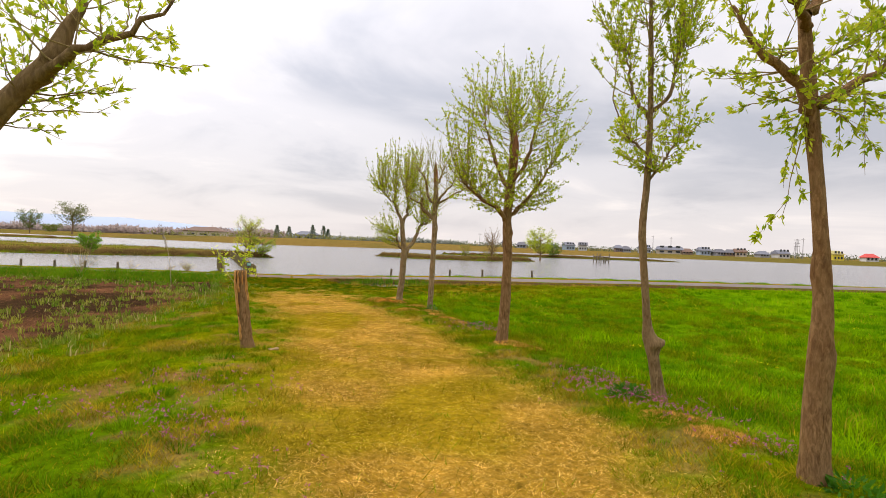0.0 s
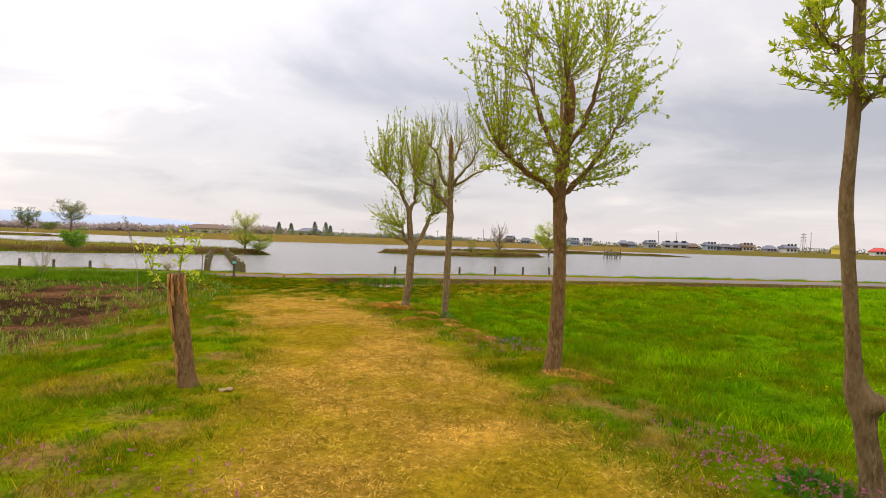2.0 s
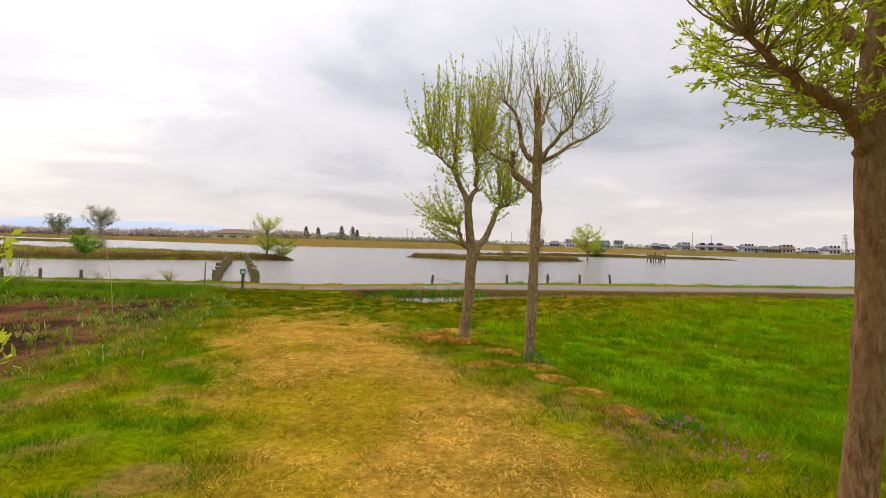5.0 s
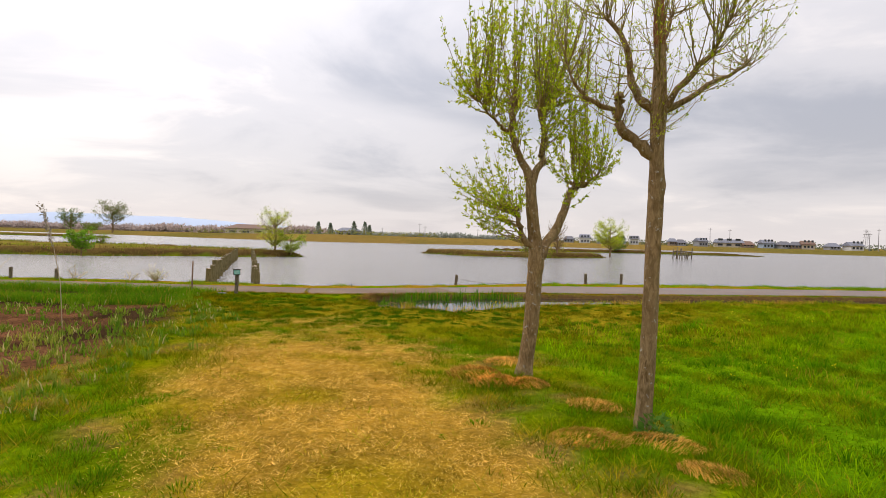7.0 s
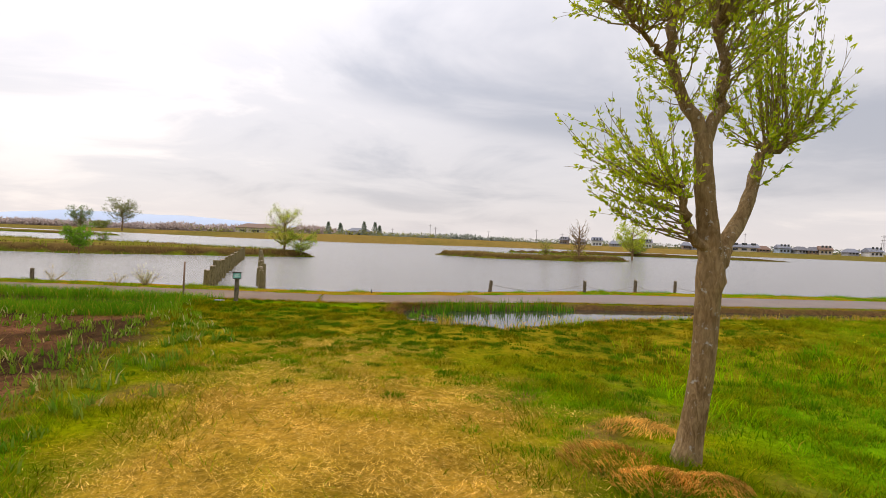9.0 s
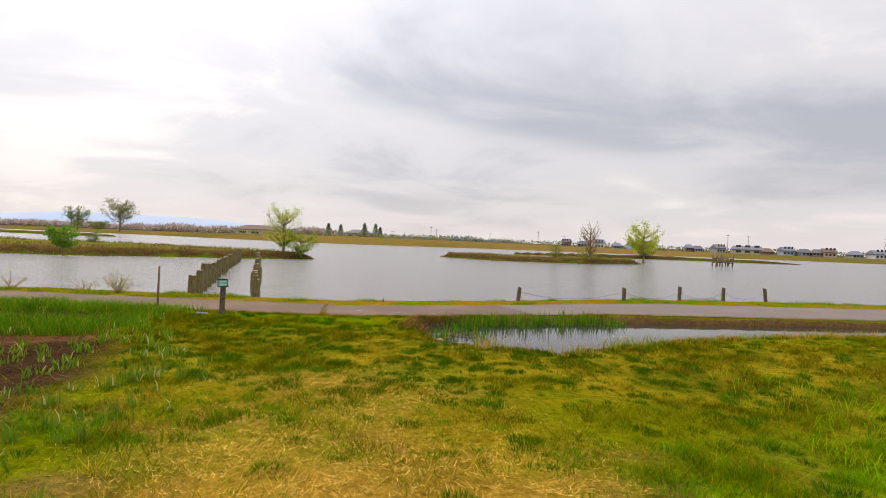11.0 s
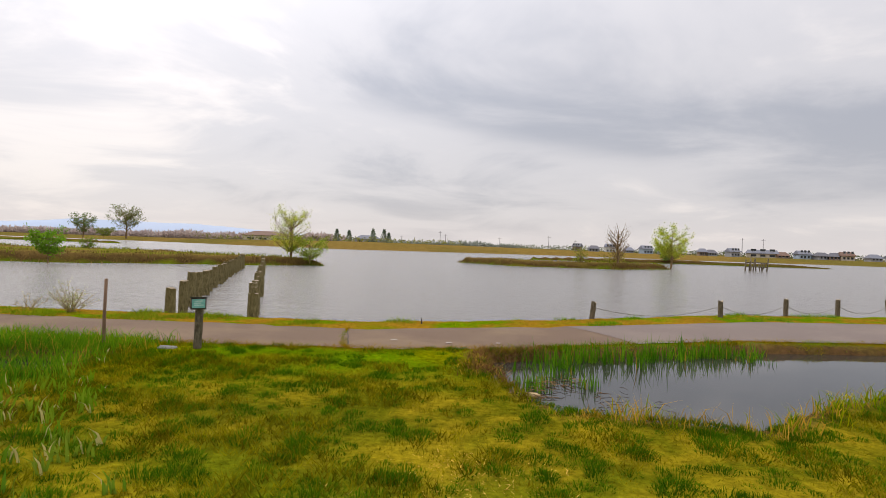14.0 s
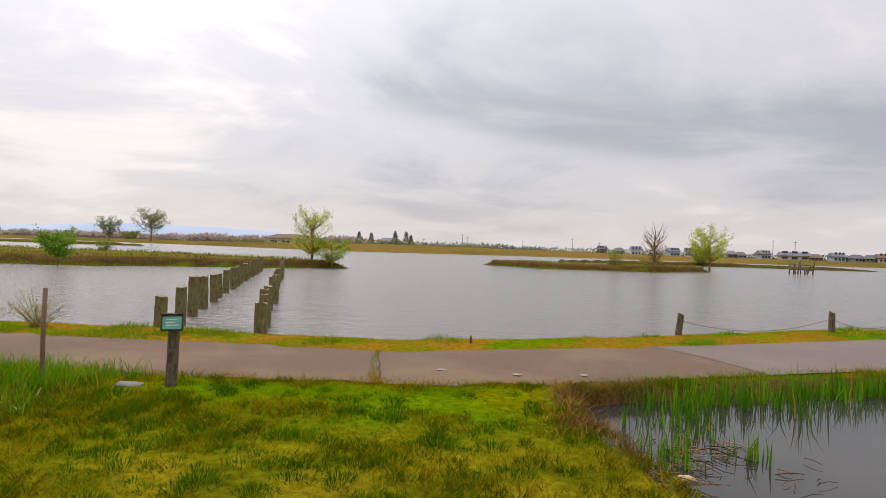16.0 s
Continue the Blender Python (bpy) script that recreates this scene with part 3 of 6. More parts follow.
def willow(name, at, trunk, limbs, envelopes, seed, label, bark=MAT_BARK, knobs=(), shoots=260, leaf=0.055, per=34, dead_top=None, twig_r=0.0036, side=2, rise=0.5):
    """A pollarded willow: trunk, limbs, a crown of upward shoots reaching into the envelopes, and leaves."""
    rng = np.random.default_rng(seed)
    tree = thing(name, Matrix.Translation(at), label, "tree", "willows along the path")
    trunk = [(a, b, c, r * 0.8) for a, b, c, r in trunk]
    part_np("trunk", trunk_np(trunk, rng, knobs=knobs), bark, tree)
    nodes = []
    for pts in limbs:
        c = curve_pts([(a, b, d, r * 0.8) for a, b, d, r in pts], 14)
        c[1:-1, :3] += rng.normal(0, 0.012, (12, 3))
        part_np("limb", tube_np(c[:, :3], c[:, 3] * rng.uniform(0.9, 1.12, 14), 8, rng, 0.12), bark, tree)
        nodes += list(c[3:])
        if c[-1, 3] > 0.022:
            part_np("knuckle", trunk_np([(*(c[-2, :3]), c[-1, 3] * 0.9), (*(c[-1, :3]), c[-1, 3] * 1.5), (*(c[-1, :3] + (0.0, 0.0, 0.05)), c[-1, 3] * 1.2), (*(c[-1, :3] + (0.0, 0.0, 0.09)), 0.008)], rng, 9, 9), bark, tree)
            nodes += [c[-1]] * 5
    top = curve_pts(trunk, 40)
    nodes += [p for p in top if p[2] > envelopes[0][0][2] - envelopes[0][1][2] * 1.0]
    nodes = np.array(nodes)
    if dead_top is not None:
        part_np("broken_top", trunk_np(dead_top, rng, 9, 14), MAT_DEADWOOD, tree, "splintered red-brown dead wood top")
    twigs, lp, lw = [], [], []
    total = sum(e[2] for e in envelopes)
    for ctr, rad, weight in envelopes:
        ctr, rad = np.array(ctr), np.array(rad)
        for _ in range(int(shoots * weight / total)):
            d = rng.normal(0, 1, 3)
            d /= np.linalg.norm(d)
            goal = ctr + rad * d * rng.uniform(0.3, 1.0) ** 0.5 * (1 + 0.06 * rng.normal())
            gap = goal - nodes[:, :3]
            flat = np.hypot(gap[:, 0], gap[:, 1])
            cost = rng.uniform(0.7, 1.3) * flat + 0.45 * np.maximum(0, gap[:, 2]) + 2.4 * np.maximum(0, rise * flat + 0.1 - gap[:, 2]) + rng.uniform(0, 0.45, len(nodes))
            k = int(np.argmin(cost))
            p0 = nodes[k, :3]
            away = goal - p0
            L = np.linalg.norm(away)
            if L < 0.2 or (away[2] < (rise - 0.35) * flat[k] and rng.uniform() > 0.15):
                continue
            q = p0 + away * (0.42, 0.42, 0.26) + np.array((away[0], away[1], 0)) * 0.16 + rng.normal(0, 0.03 * L, 3)
            u = np.linspace(0, 1, 9)[:, None]
            c = (1 - u) ** 2 * p0 + 2 * u * (1 - u) * q + u ** 2 * goal
            c[1:] += rng.normal(0, 0.005, (8, 3))
            r = twig_r * (0.6 + 0.9 * min(L, 1.6))
            twigs.append(tube_np(c, np.linspace(r * 1.5, r * 0.35, 9), 4, None, 0, False))
            runs = [c]
            for _k in range(side):
                i = rng.integers(3, 8)
                w = (c[i + 1] - c[i]) / (np.linalg.norm(c[i + 1] - c[i]) + 1e-9)
                w = w + rng.normal(0, 0.38, 3) + np.array((0, 0, 0.2))
                w /= np.linalg.norm(w)
                s = c[i] + w * np.linspace(0, 1, 4)[:, None] * min(L, 1.0) * rng.uniform(0.2, 0.5)
                twigs.append(tube_np(s, np.linspace(r * 0.6, r * 0.25, 4), 3, None, 0, False))
                runs.append(s)
            for run in runs:
                # leaves sit in small rosettes spaced along the shoot
                length = np.linalg.norm(np.diff(run, axis=0), axis=1).sum()
                k = max(2, int(length / 0.058 * rng.uniform(0.6, 1.1)))
                t = np.repeat(np.sort(rng.uniform(0.22 if run is c else 0.15, 1.0, k)), per) * (len(run) - 1) * 0.999
                i = t.astype(int)
                lp.append(run[i] + (run[i + 1] - run[i]) * (t - i)[:, None] + rng.normal(0, 0.008, (len(t), 3)))
                w = run[i + 1] - run[i]
                lw.append(w / (np.linalg.norm(w, axis=1)[:, None] + 1e-9))
    part_np("crown_wood", join_np(twigs), MAT_TWIG, tree, kind="stuff")
    lp, lw = np.concatenate(lp), np.concatenate(lw)
    part_np("foliage", leaves_np(lp, lw, rng, leaf * 0.95, leaf_tints(len(lp), rng)), MAT_LEAF, tree, "fresh yellow-green spring leaves", "stuff")
    return tree


def ground_z(x, y):
    return float(height(np.array([x]), np.array([y]))[0])


def on_ground(x, y, dz=0.0):
    return (x, y, ground_z(x, y) + dz)


willow("willow_tree", on_ground(3.02, 3.72, -0.03),
       [(0.02, 0, 0, 0.165), (0, 0, 0.25, 0.135), (0.0, 0, 0.9, 0.111), (0.02, 0, 1.3, 0.091), (0.0, 0, 1.75, 0.071), (-0.06, 0, 2.3, 0.064), (-0.13, 0.02, 2.95, 0.065), (-0.2, 0.05, 3.7, 0.057), (-0.22, 0.1, 4.6, 0.035)],
       [[(-0.12, 0, 2.85, 0.06), (-0.28, -0.05, 3.05, 0.05), (-0.6, -0.1, 3.3, 0.035), (-0.8, -0.1, 3.6, 0.015)],
        [(-0.1, 0, 2.9, 0.06), (0.2, 0.05, 3.08, 0.045), (0.5, 0.1, 3.25, 0.035), (0.75, 0.1, 3.6, 0.015)],
        [(-0.18, 0, 3.5, 0.05), (-0.4, -0.2, 3.6, 0.04), (-0.6, -0.3, 3.75, 0.03), (-0.7, -0.4, 4.0, 0.012)],
        [(-0.2, 0, 3.6, 0.05), (0.1, 0.3, 3.9, 0.04), (0.3, 0.4, 4.4, 0.015)]],
       [((-0.1, 0, 3.8), (1.0, 0.95, 1.0), 5), ((0.05, 0, 2.85), (0.85, 0.7, 0.5), 2.2), ((-0.05, 0, 2.2), (0.3, 0.3, 0.4), 0.5)], 11,
       "tall leaning willow with knobbly brown trunk and fresh leaves", MAT_BARK_RED, [(0.95, 0.3, 0.55, 0.14), (1.62, 3.0, 0.45, 0.1), (1.15, 4.5, 0.15, 0.3)], 135, 0.066, 4, rise=0.05)

willow("willow_tree", on_ground(2.62, 6.02, -0.03),
       [(0.02, 0, 0, 0.125), (-0.01, 0, 0.2, 0.095), (-0.08, 0, 0.55, 0.078), (-0.12, 0, 0.7, 0.078), (-0.16, 0, 0.95, 0.060), (-0.2, 0, 1.4, 0.052), (-0.25, 0, 2.0, 0.050), (-0.22, 0, 2.7, 0.046), (-0.22, 0, 3.5, 0.04), (-0.25, 0, 4.4, 0.03), (-0.27, 0, 5.3, 0.012)],
       [[(-0.22, 0, 3.3, 0.035), (-0.4, 0.05, 3.6, 0.025), (-0.5, 0.05, 4.1, 0.012)],
        [(-0.22, 0, 3.35, 0.035), (-0.02, -0.05, 3.6, 0.025), (0.1, -0.05, 4.1, 0.012)],
        [(-0.22, 0, 2.55, 0.022), (0.0, 0.05, 2.85, 0.016), (0.2, 0.1, 3.2, 0.008)],
        [(-0.22, 0, 2.9, 0.022), (-0.5, -0.05, 3.1, 0.016), (-0.68, -0.1, 3.5, 0.008)]],
       [((-0.25, 0, 4.6), (0.75, 0.72, 1.05), 6), ((-0.2, 0, 3.15), (0.68, 0.62, 0.5), 3.2)], 23,
       "slender willow with a swollen knot low on its trunk", MAT_BARK, [(0.68, 5.6, 1.0, 0.08), (0.72, 0.2, 0.9, 0.09), (0.8, 2.5, 0.4, 0.1), (2.0, 3.2, 0.3, 0.06), (1.75, 0.2, 0.3, 0.05)], 230, 0.054, 4, rise=0.2)

willow("willow_tree", on_ground(1.10, 9.57, -0.03),
       [(-0.03, 0, 0, 0.155), (-0.01, 0, 0.25, 0.125), (0.02, 0, 0.9, 0.105), (0.03, 0, 1.6, 0.098), (0.0, 0, 2.2, 0.095), (0.02, 0, 2.7, 0.10), (0.05, 0, 3.05, 0.085), (0.07, 0, 3.25, 0.075)],
       [[(0, 0, 2.15, 0.055), (-0.2, -0.1, 2.4, 0.05), (-0.5, -0.15, 2.55, 0.038), (-0.8, -0.2, 2.8, 0.018)],
        [(0, 0, 2.2, 0.055), (0.2, 0.1, 2.42, 0.05), (0.48, 0.1, 2.75, 0.036), (0.75, 0.15, 3.2, 0.016)],
        [(0.03, 0, 2.75, 0.055), (-0.15, 0.2, 3.05, 0.045), (-0.35, 0.3, 3.6, 0.03), (-0.45, 0.4, 4.1, 0.012)],
        [(0.03, 0, 2.8, 0.055), (0.22, -0.1, 3.1, 0.045), (0.38, -0.2, 3.6, 0.03), (0.5, -0.2, 4.1, 0.012)],
        [(0.05, 0, 3.05, 0.05), (0.0, -0.25, 3.4, 0.035), (-0.05, -0.35, 4.0, 0.015)],
        [(0.05, 0, 3.0, 0.05), (0.05, 0.35, 3.3, 0.035), (0.1, 0.6, 3.9, 0.015)]],
       [((-0.02, 0, 3.8), (1.28, 1.25, 1.5), 9), ((-0.04, 0, 2.85), (1.15, 1.0, 0.6), 3.2)], 37,
       "round-crowned pollard willow with a broken reddish top", MAT_BARK_RED, [(1.1, 2.6, 0.2, 0.08), (2.0, 0.2, 0.3, 0.06)], 420, 0.046, 4,
       [(0.065, 0, 3.1, 0.07), (0.08, 0, 3.35, 0.072), (0.09, 0, 3.55, 0.06), (0.1, 0, 3.74, 0.012)], rise=0.12)

willow("willow_tree", on_ground(-0.43, 14.2, -0.03),
       [(0.01, 0, 0, 0.115), (0.02, 0, 0.2, 0.09), (0.04, 0, 0.8, 0.08), (0.06, 0, 1.5, 0.08), (0.07, 0, 2.1, 0.08), (0.06, 0, 2.5, 0.075), (0.06, 0, 2.8, 0.08), (0.06, 0, 3.1, 0.068), (0.05, 0, 3.5, 0.055)],
       [[(0.04, 0, 2.40, 0.062), (-0.13, 0, 2.53, 0.058), (-0.26, 0, 2.68, 0.052), (-0.27, 0.0, 2.88, 0.040)],
        [(-0.26, 0, 2.75, 0.03), (-0.45, -0.05, 2.85, 0.026), (-0.62, -0.05, 2.95, 0.018), (-0.75, -0.1, 3.2, 0.008)],
        [(0.04, 0, 2.78, 0.05), (-0.10, 0.05, 2.92, 0.045), (-0.16, 0.1, 3.14, 0.038), (-0.24, 0.1, 3.45, 0.032), (-0.41, 0.1, 3.65, 0.018)],
        [(0.08, 0, 2.75, 0.045), (0.21, -0.05, 2.98, 0.036), (0.46, -0.1, 3.28, 0.022), (0.62, -0.1, 3.6, 0.010)],
        [(0.12, 0, 2.8, 0.036), (0.43, 0.1, 2.98, 0.03), (0.6, 0.15, 3.1, 0.024), (0.9, 0.2, 3.25, 0.010)],
        [(0.06, 0, 3.2, 0.035), (0.15, 0.25, 3.45, 0.028), (0.25, 0.35, 3.8, 0.015)]],
       [((0.05, 0, 3.6), (1.1, 1.0, 0.98), 7), ((-0.35, 0, 3.2), (0.6, 0.5, 0.5), 1.5)], 41,
       "thin-leaved pollard willow with pale bare twigs", MAT_BARK_LICHEN, [(1.15, 3.0, 0.2, 0.06), (2.15, 0.3, 0.25, 0.08)], 280, 0.027, 2,
       [(0.05, 0, 3.35, 0.052), (0.045, 0, 3.6, 0.05), (0.04, 0, 3.85, 0.012)], twig_r=0.003, rise=0.25)

willow("willow_tree", on_ground(-1.30, 15.82, -0.03),
       [(-0.08, 0, 0, 0.14), (-0.05, 0, 0.25, 0.108), (0.0, 0, 0.7, 0.10), (0.02, 0, 1.15, 0.104), (0.04, 0, 1.42, 0.106), (0.0, 0, 1.75, 0.085), (-0.04, 0, 2.1, 0.078), (-0.05, 0, 2.32, 0.07)],
       [[(0.08, 0, 1.4, 0.078), (0.17, 0.06, 1.58, 0.066), (0.31, 0.16, 1.85, 0.058), (0.41, 0.26, 2.15, 0.05), (0.49, 0.3, 2.27, 0.034)],
        [(0.47, 0.3, 2.22, 0.028), (0.66, 0.4, 2.32, 0.022), (0.86, 0.45, 2.5, 0.010)],
        [(-0.05, 0, 2.25, 0.062), (0.07, 0.05, 2.55, 0.055), (0.10, 0.08, 2.83, 0.05), (0.04, 0.1, 3.12, 0.036)],
        [(-0.05, 0, 2.25, 0.062), (-0.22, 0.03, 2.65, 0.055), (-0.30, 0.05, 2.87, 0.05), (-0.26, 0.05, 3.18, 0.036)],
        [(-0.29, 0.05, 2.85, 0.03), (-0.46, -0.05, 2.95, 0.02), (-0.7, -0.1, 3.2, 0.008)],
        [(0.03, 0, 1.5, 0.05), (-0.12, -0.05, 1.62, 0.044), (-0.17, -0.05, 1.80, 0.036), (-0.21, -0.06, 1.92, 0.03)]],
       [((-0.2, 0.03, 3.65), (0.98, 0.92, 1.08), 7), ((0.56, 0.32, 2.75), (0.55, 0.55, 0.62), 2.6), ((-0.5, 0, 2.18), (0.5, 0.48, 0.44), 2)], 53,
       "forked willow with a bulging trunk and leafy crown", MAT_BARK_LICHEN, [(1.35, 3.3, 0.2, 0.08), (1.3, 5.2, 0.25, 0.06), (0.5, 1.0, 0.15, 0.2)], 370, 0.045, 4, rise=0.22)

willow("willow_tree", on_ground(-2.62, 2.35, -0.03),
       [(0, 0, 0, 0.17), (0, 0, 0.3, 0.14), (-0.03, 0, 1.0, 0.12), (0, 0, 1.7, 0.115), (0.03, 0, 2.15, 0.12)],
       [[(0.0, 0, 2.08, 0.085), (0.25, 0, 2.40, 0.08), (0.48, 0, 2.62, 0.075), (0.62, 0, 2.78, 0.07), (0.72, 0.05, 3.1, 0.02)],
        [(0.5, 0, 2.62, 0.05), (0.75, -0.1, 2.72, 0.035), (1.05, -0.1, 2.85, 0.02), (1.3, -0.1, 3.05, 0.008)],
        [(0.0, 0, 2.05, 0.085), (-0.25, 0.1, 2.4, 0.07), (-0.4, 0.15, 2.9, 0.05), (-0.45, 0.2, 3.4, 0.02)]],
       [((0.85, 0, 2.98), (0.72, 0.55, 0.5), 4), ((-0.4, 0.1, 3.2), (0.6, 0.6, 0.8), 4), ((0.5, 0, 2.55), (0.3, 0.35, 0.3), 1)], 67,
       "pollard willow with a knuckled limb reaching over the path", MAT_BARK, [(1.2, 0.5, 0.3, 0.1)], 95, 0.055, 3, rise=0.0)


def sprout(parent_at, stems, seed, leaf, per):
    rng = np.random.default_rng(seed)
    tw, lp, lw = [], [], []
    for pts, r in stems:
        c = curve_pts(pts, 9)
        tw.append(tube_np(c, np.linspace(r, r * 0.3, 9), 5))
        t = rng.uniform(0.25, 1, per) * 8
        i = np.minimum(t.astype(int), 7)
        lp.append(c[i] + (c[i + 1] - c[i]) * (t - i)[:, None] + rng.normal(0, 0.03, (per, 3)))
        lw.append(np.c_[rng.normal(0, 1, (per, 2)), rng.uniform(0.1, 0.9, per)])
    lp, lw = np.concatenate(lp), np.concatenate(lw)
    return join_np(tw), leaves_np(lp, lw, rng, leaf, leaf_tints(len(lp), rng))


# the dead stump that sprouts again
rng = np.random.default_rng(5)
stump = thing("tree_stump", Matrix.Translation(on_ground(-3.1, 8.27, -0.02)), "dead peeling brown tree stump with new green sprouts", "stump")
STUMP = [(0.10, 0, 0, 0.112), (0.075, 0, 0.15, 0.093), (0.035, 0, 0.5, 0.088), (0.0, 0, 0.82, 0.088), (-0.035, 0, 1.05, 0.084), (-0.045, 0, 1.22, 0.083)]
part_np("bark", trunk_np(STUMP, rng, 16, 26, [(0.28, 3.0, 0.3, 0.06), (0.55, 4.2, 0.2, 0.08)]), MAT_BARK_RED, stump)
for a0, z0, z1, wid in ((4.0, 0.52, 1.21, 0.62), (4.6, 0.88, 1.215, 0.32), (5.95, 0.76, 1.215, 0.5), (4.05, 0.14, 0.5, 0.42), (5.25, 1.0, 1.21, 0.2), (3.4, 0.8, 1.2, 0.5)):
    V = []
    for i in range(7):
        z = z0 + (z1 - z0) * i / 6
        c = curve_pts(STUMP, 60)[int(z / 1.22 * 59)]
        for j in range(4):
            a = a0 + (j / 3 - 0.5) * wid * (0.5 + 0.6 * math.sin(math.pi * min(1, 0.15 + i / 6))) + 0.06 * math.sin(i * 2.3)
            V.append((c[0] + math.cos(a) * c[3] * 1.25, c[1] + math.sin(a) * c[3] * 1.25, z))
    k = np.array([i * 4 + j for i in range(6) for j in range(3)])
    peel = part_np("peeled_wood", (np.array(V), np.c_[k, k + 1, k + 5, k + 4]), MAT_PEELED, stump, "bare orange wood where bark has peeled")
    so = peel.modifiers.new("thick", "SOLIDIFY")
    so.thickness = 0.012
UPS = 0.05
tw, lf = sprout(None, [([(-0.03, 0, 1.12), (0.0, 0, 1.35), (0.03, 0.02, 1.7)], 0.008), ([(0.0, 0, 1.3), (0.1, 0.05, 1.42), (0.14, 0.05, 1.58)], 0.005), ([(0.0, 0, 1.3), (-0.1, 0.0, 1.42), (-0.13, 0, 1.6)], 0.005),
                       ([(-0.1, 0, 0.95), (-0.3, 0.0, 1.15), (-0.42, 0, 1.5)], 0.007), ([(-0.3, 0, 1.15), (-0.32, 0, 1.3), (-0.28, 0, 1.45)], 0.005), ([(0.03, 0, 1.1), (0.12, 0, 1.15), (0.2, 0, 1.1)], 0.005)], 8, 0.066, 34)
tw[0][:, 2] += UPS
lf[0][:, 2] += UPS
part_np("sprout", tw, MAT_TWIG, stump)
part_np("sprout_foliage", lf, MAT_LEAF, stump, "bright green new leaves", "stuff")


# ---- timber along the water ----
def timber(h, r, rng, sides=12, lean=(0, 0), split=False):
    """A round timber with a chamfered, slightly hollow, uneven top."""
    c = np.array([(lean[0] * t * h, lean[1] * t * h, t * h - 0.25 * (1 - t)) for t in np.linspace(0, 1, 8)])
    rad = np.array([1.04, 1.02, 1.0, 1.0, 0.99, 0.98, 0.97, 0.93]) * r
    V, T = tube_np(c, rad, sides, rng, 0.05)
    top = slice(7 * sides, 8 * sides)
    V[top, 2] += rng.uniform(-0.012, 0.012, sides) + ((0.02 if split else 0.006) * np.sin(np.arange(sides) * 2 * math.pi / sides * (2 if split else 1) + rng.uniform(0, 6)))
    V[-1, 2] -= 0.01
    return V, T


def post_thing(name, x, y, h, r, seed, label, cat, group, mat, lean=(0, 0), z=None, split=False):
    g = np.random.default_rng(seed)
    V, T = timber(h, r, g, 12, lean, split)
    th = thing(name, Matrix.Translation((x, y, ground_z(x, y) if z is None else z)), label, cat, group)
    part_np("shaft", (V[:-1], T[:-12]), mat, th)
    part_np("top_face", (V[-13:], T[-12:] - (len(V) - 13)), MAT_ENDGRAIN, th, "paler cut end grain")
    return th


for row, (a, b, n) in enumerate((((-11.42, 27.85), (-20.3, 49.3), 17), ((-9.9, 28.3), (-19.6, 50.6), 18))):
    g = np.random.default_rng(100 + row)
    for i in range(n):
        u = i / (n - 1)
        x, y = a[0] + (b[0] - a[0]) * u + g.uniform(-0.04, 0.04), a[1] + (b[1] - a[1]) * u + g.uniform(-0.10, 0.10)
        top = (0.33 if row == 0 else 0.20) + g.uniform(-0.04, 0.07) + (0.12 if i == 2 and row == 0 else 0) + (0.1 if u > 0.85 else 0)
        post_thing("timber_pile", x, y, top + 0.75, g.uniform(0.098, 0.115), 200 + row * 50 + i, "old mossy round timber pile standing in the lake", "pile", "double row of piles", MAT_PILE, (g.uniform(-0.03, 0.03), g.uniform(-0.03, 0.03)), -0.75)

FENCE = [(-3.17, 29.5, 0.36, (0.16, 0)), (-0.1, 31.1, 0.37, (0.0, 0)), (1.72, 32.1, 0.41, (0.0, 0)), (3.2, 32.75, 0.40, (0.02, 0)), (4.7, 33.25, 0.40, (-0.2, 0))]
for i, (x, y, h, lean) in enumerate(FENCE):
    post_thing("fence_post", x, y, h + 0.03, 0.055, 300 + i, "short weathered wooden post beside the lakeside road", "post", "rope fence posts", MAT_POST, lean, -0.12, i == 1)
for i, (x, y) in enumerate([(-15.8, 26.55), (-17.3, 26.45), (-18.7, 26.35), (-20.2, 26.2)]):
    post_thing("fence_post", x, y, 0.36, 0.055, 320 + i, "short weathered wooden post beside the lakeside road", "post", "rope fence posts", MAT_POST, (0.02, 0), -0.1)
MAT_ROPE = plain("grey_rope", (0.20, 0.18, 0.15), 0.9)
for (a, b) in zip(FENCE[:-1], FENCE[1:]):
    u = np.linspace(0, 1, 16)
    pts = np.c_[a[0] + a[3][0] * 0.3 + (b[0] + b[3][0] * 0.3 - a[0] - a[3][0] * 0.3) * u, a[1] + (b[1] - a[1]) * u, -0.12 + 0.28 + 0 * u - 0.2 * 4 * u * (1 - u)]
    tagged(new("fence_rope", mesh_np("fence_rope", *tube_np(pts, np.full(16, 0.006), 5), MAT_ROPE)), "thin grey rope sagging between two wooden posts", "rope", "fence ropes")

# the little sign, its stake and the flat stone
MAT_SIGN = Nodes("teal_sign_face", 0.35)
MAT_SIGN = MAT_SIGN.color(MAT_SIGN.ramp(MAT_SIGN.noise(9, 3), (0.35, (0.10, 0.34, 0.27)), (0.7, (0.20, 0.48, 0.40)))).m
MAT_SIGN_FRAME = plain("dark_sign_frame", (0.09, 0.08, 0.065), 0.5)
MAT_SIGN_BAR = plain("pale_sign_print", (0.55, 0.66, 0.60), 0.5)


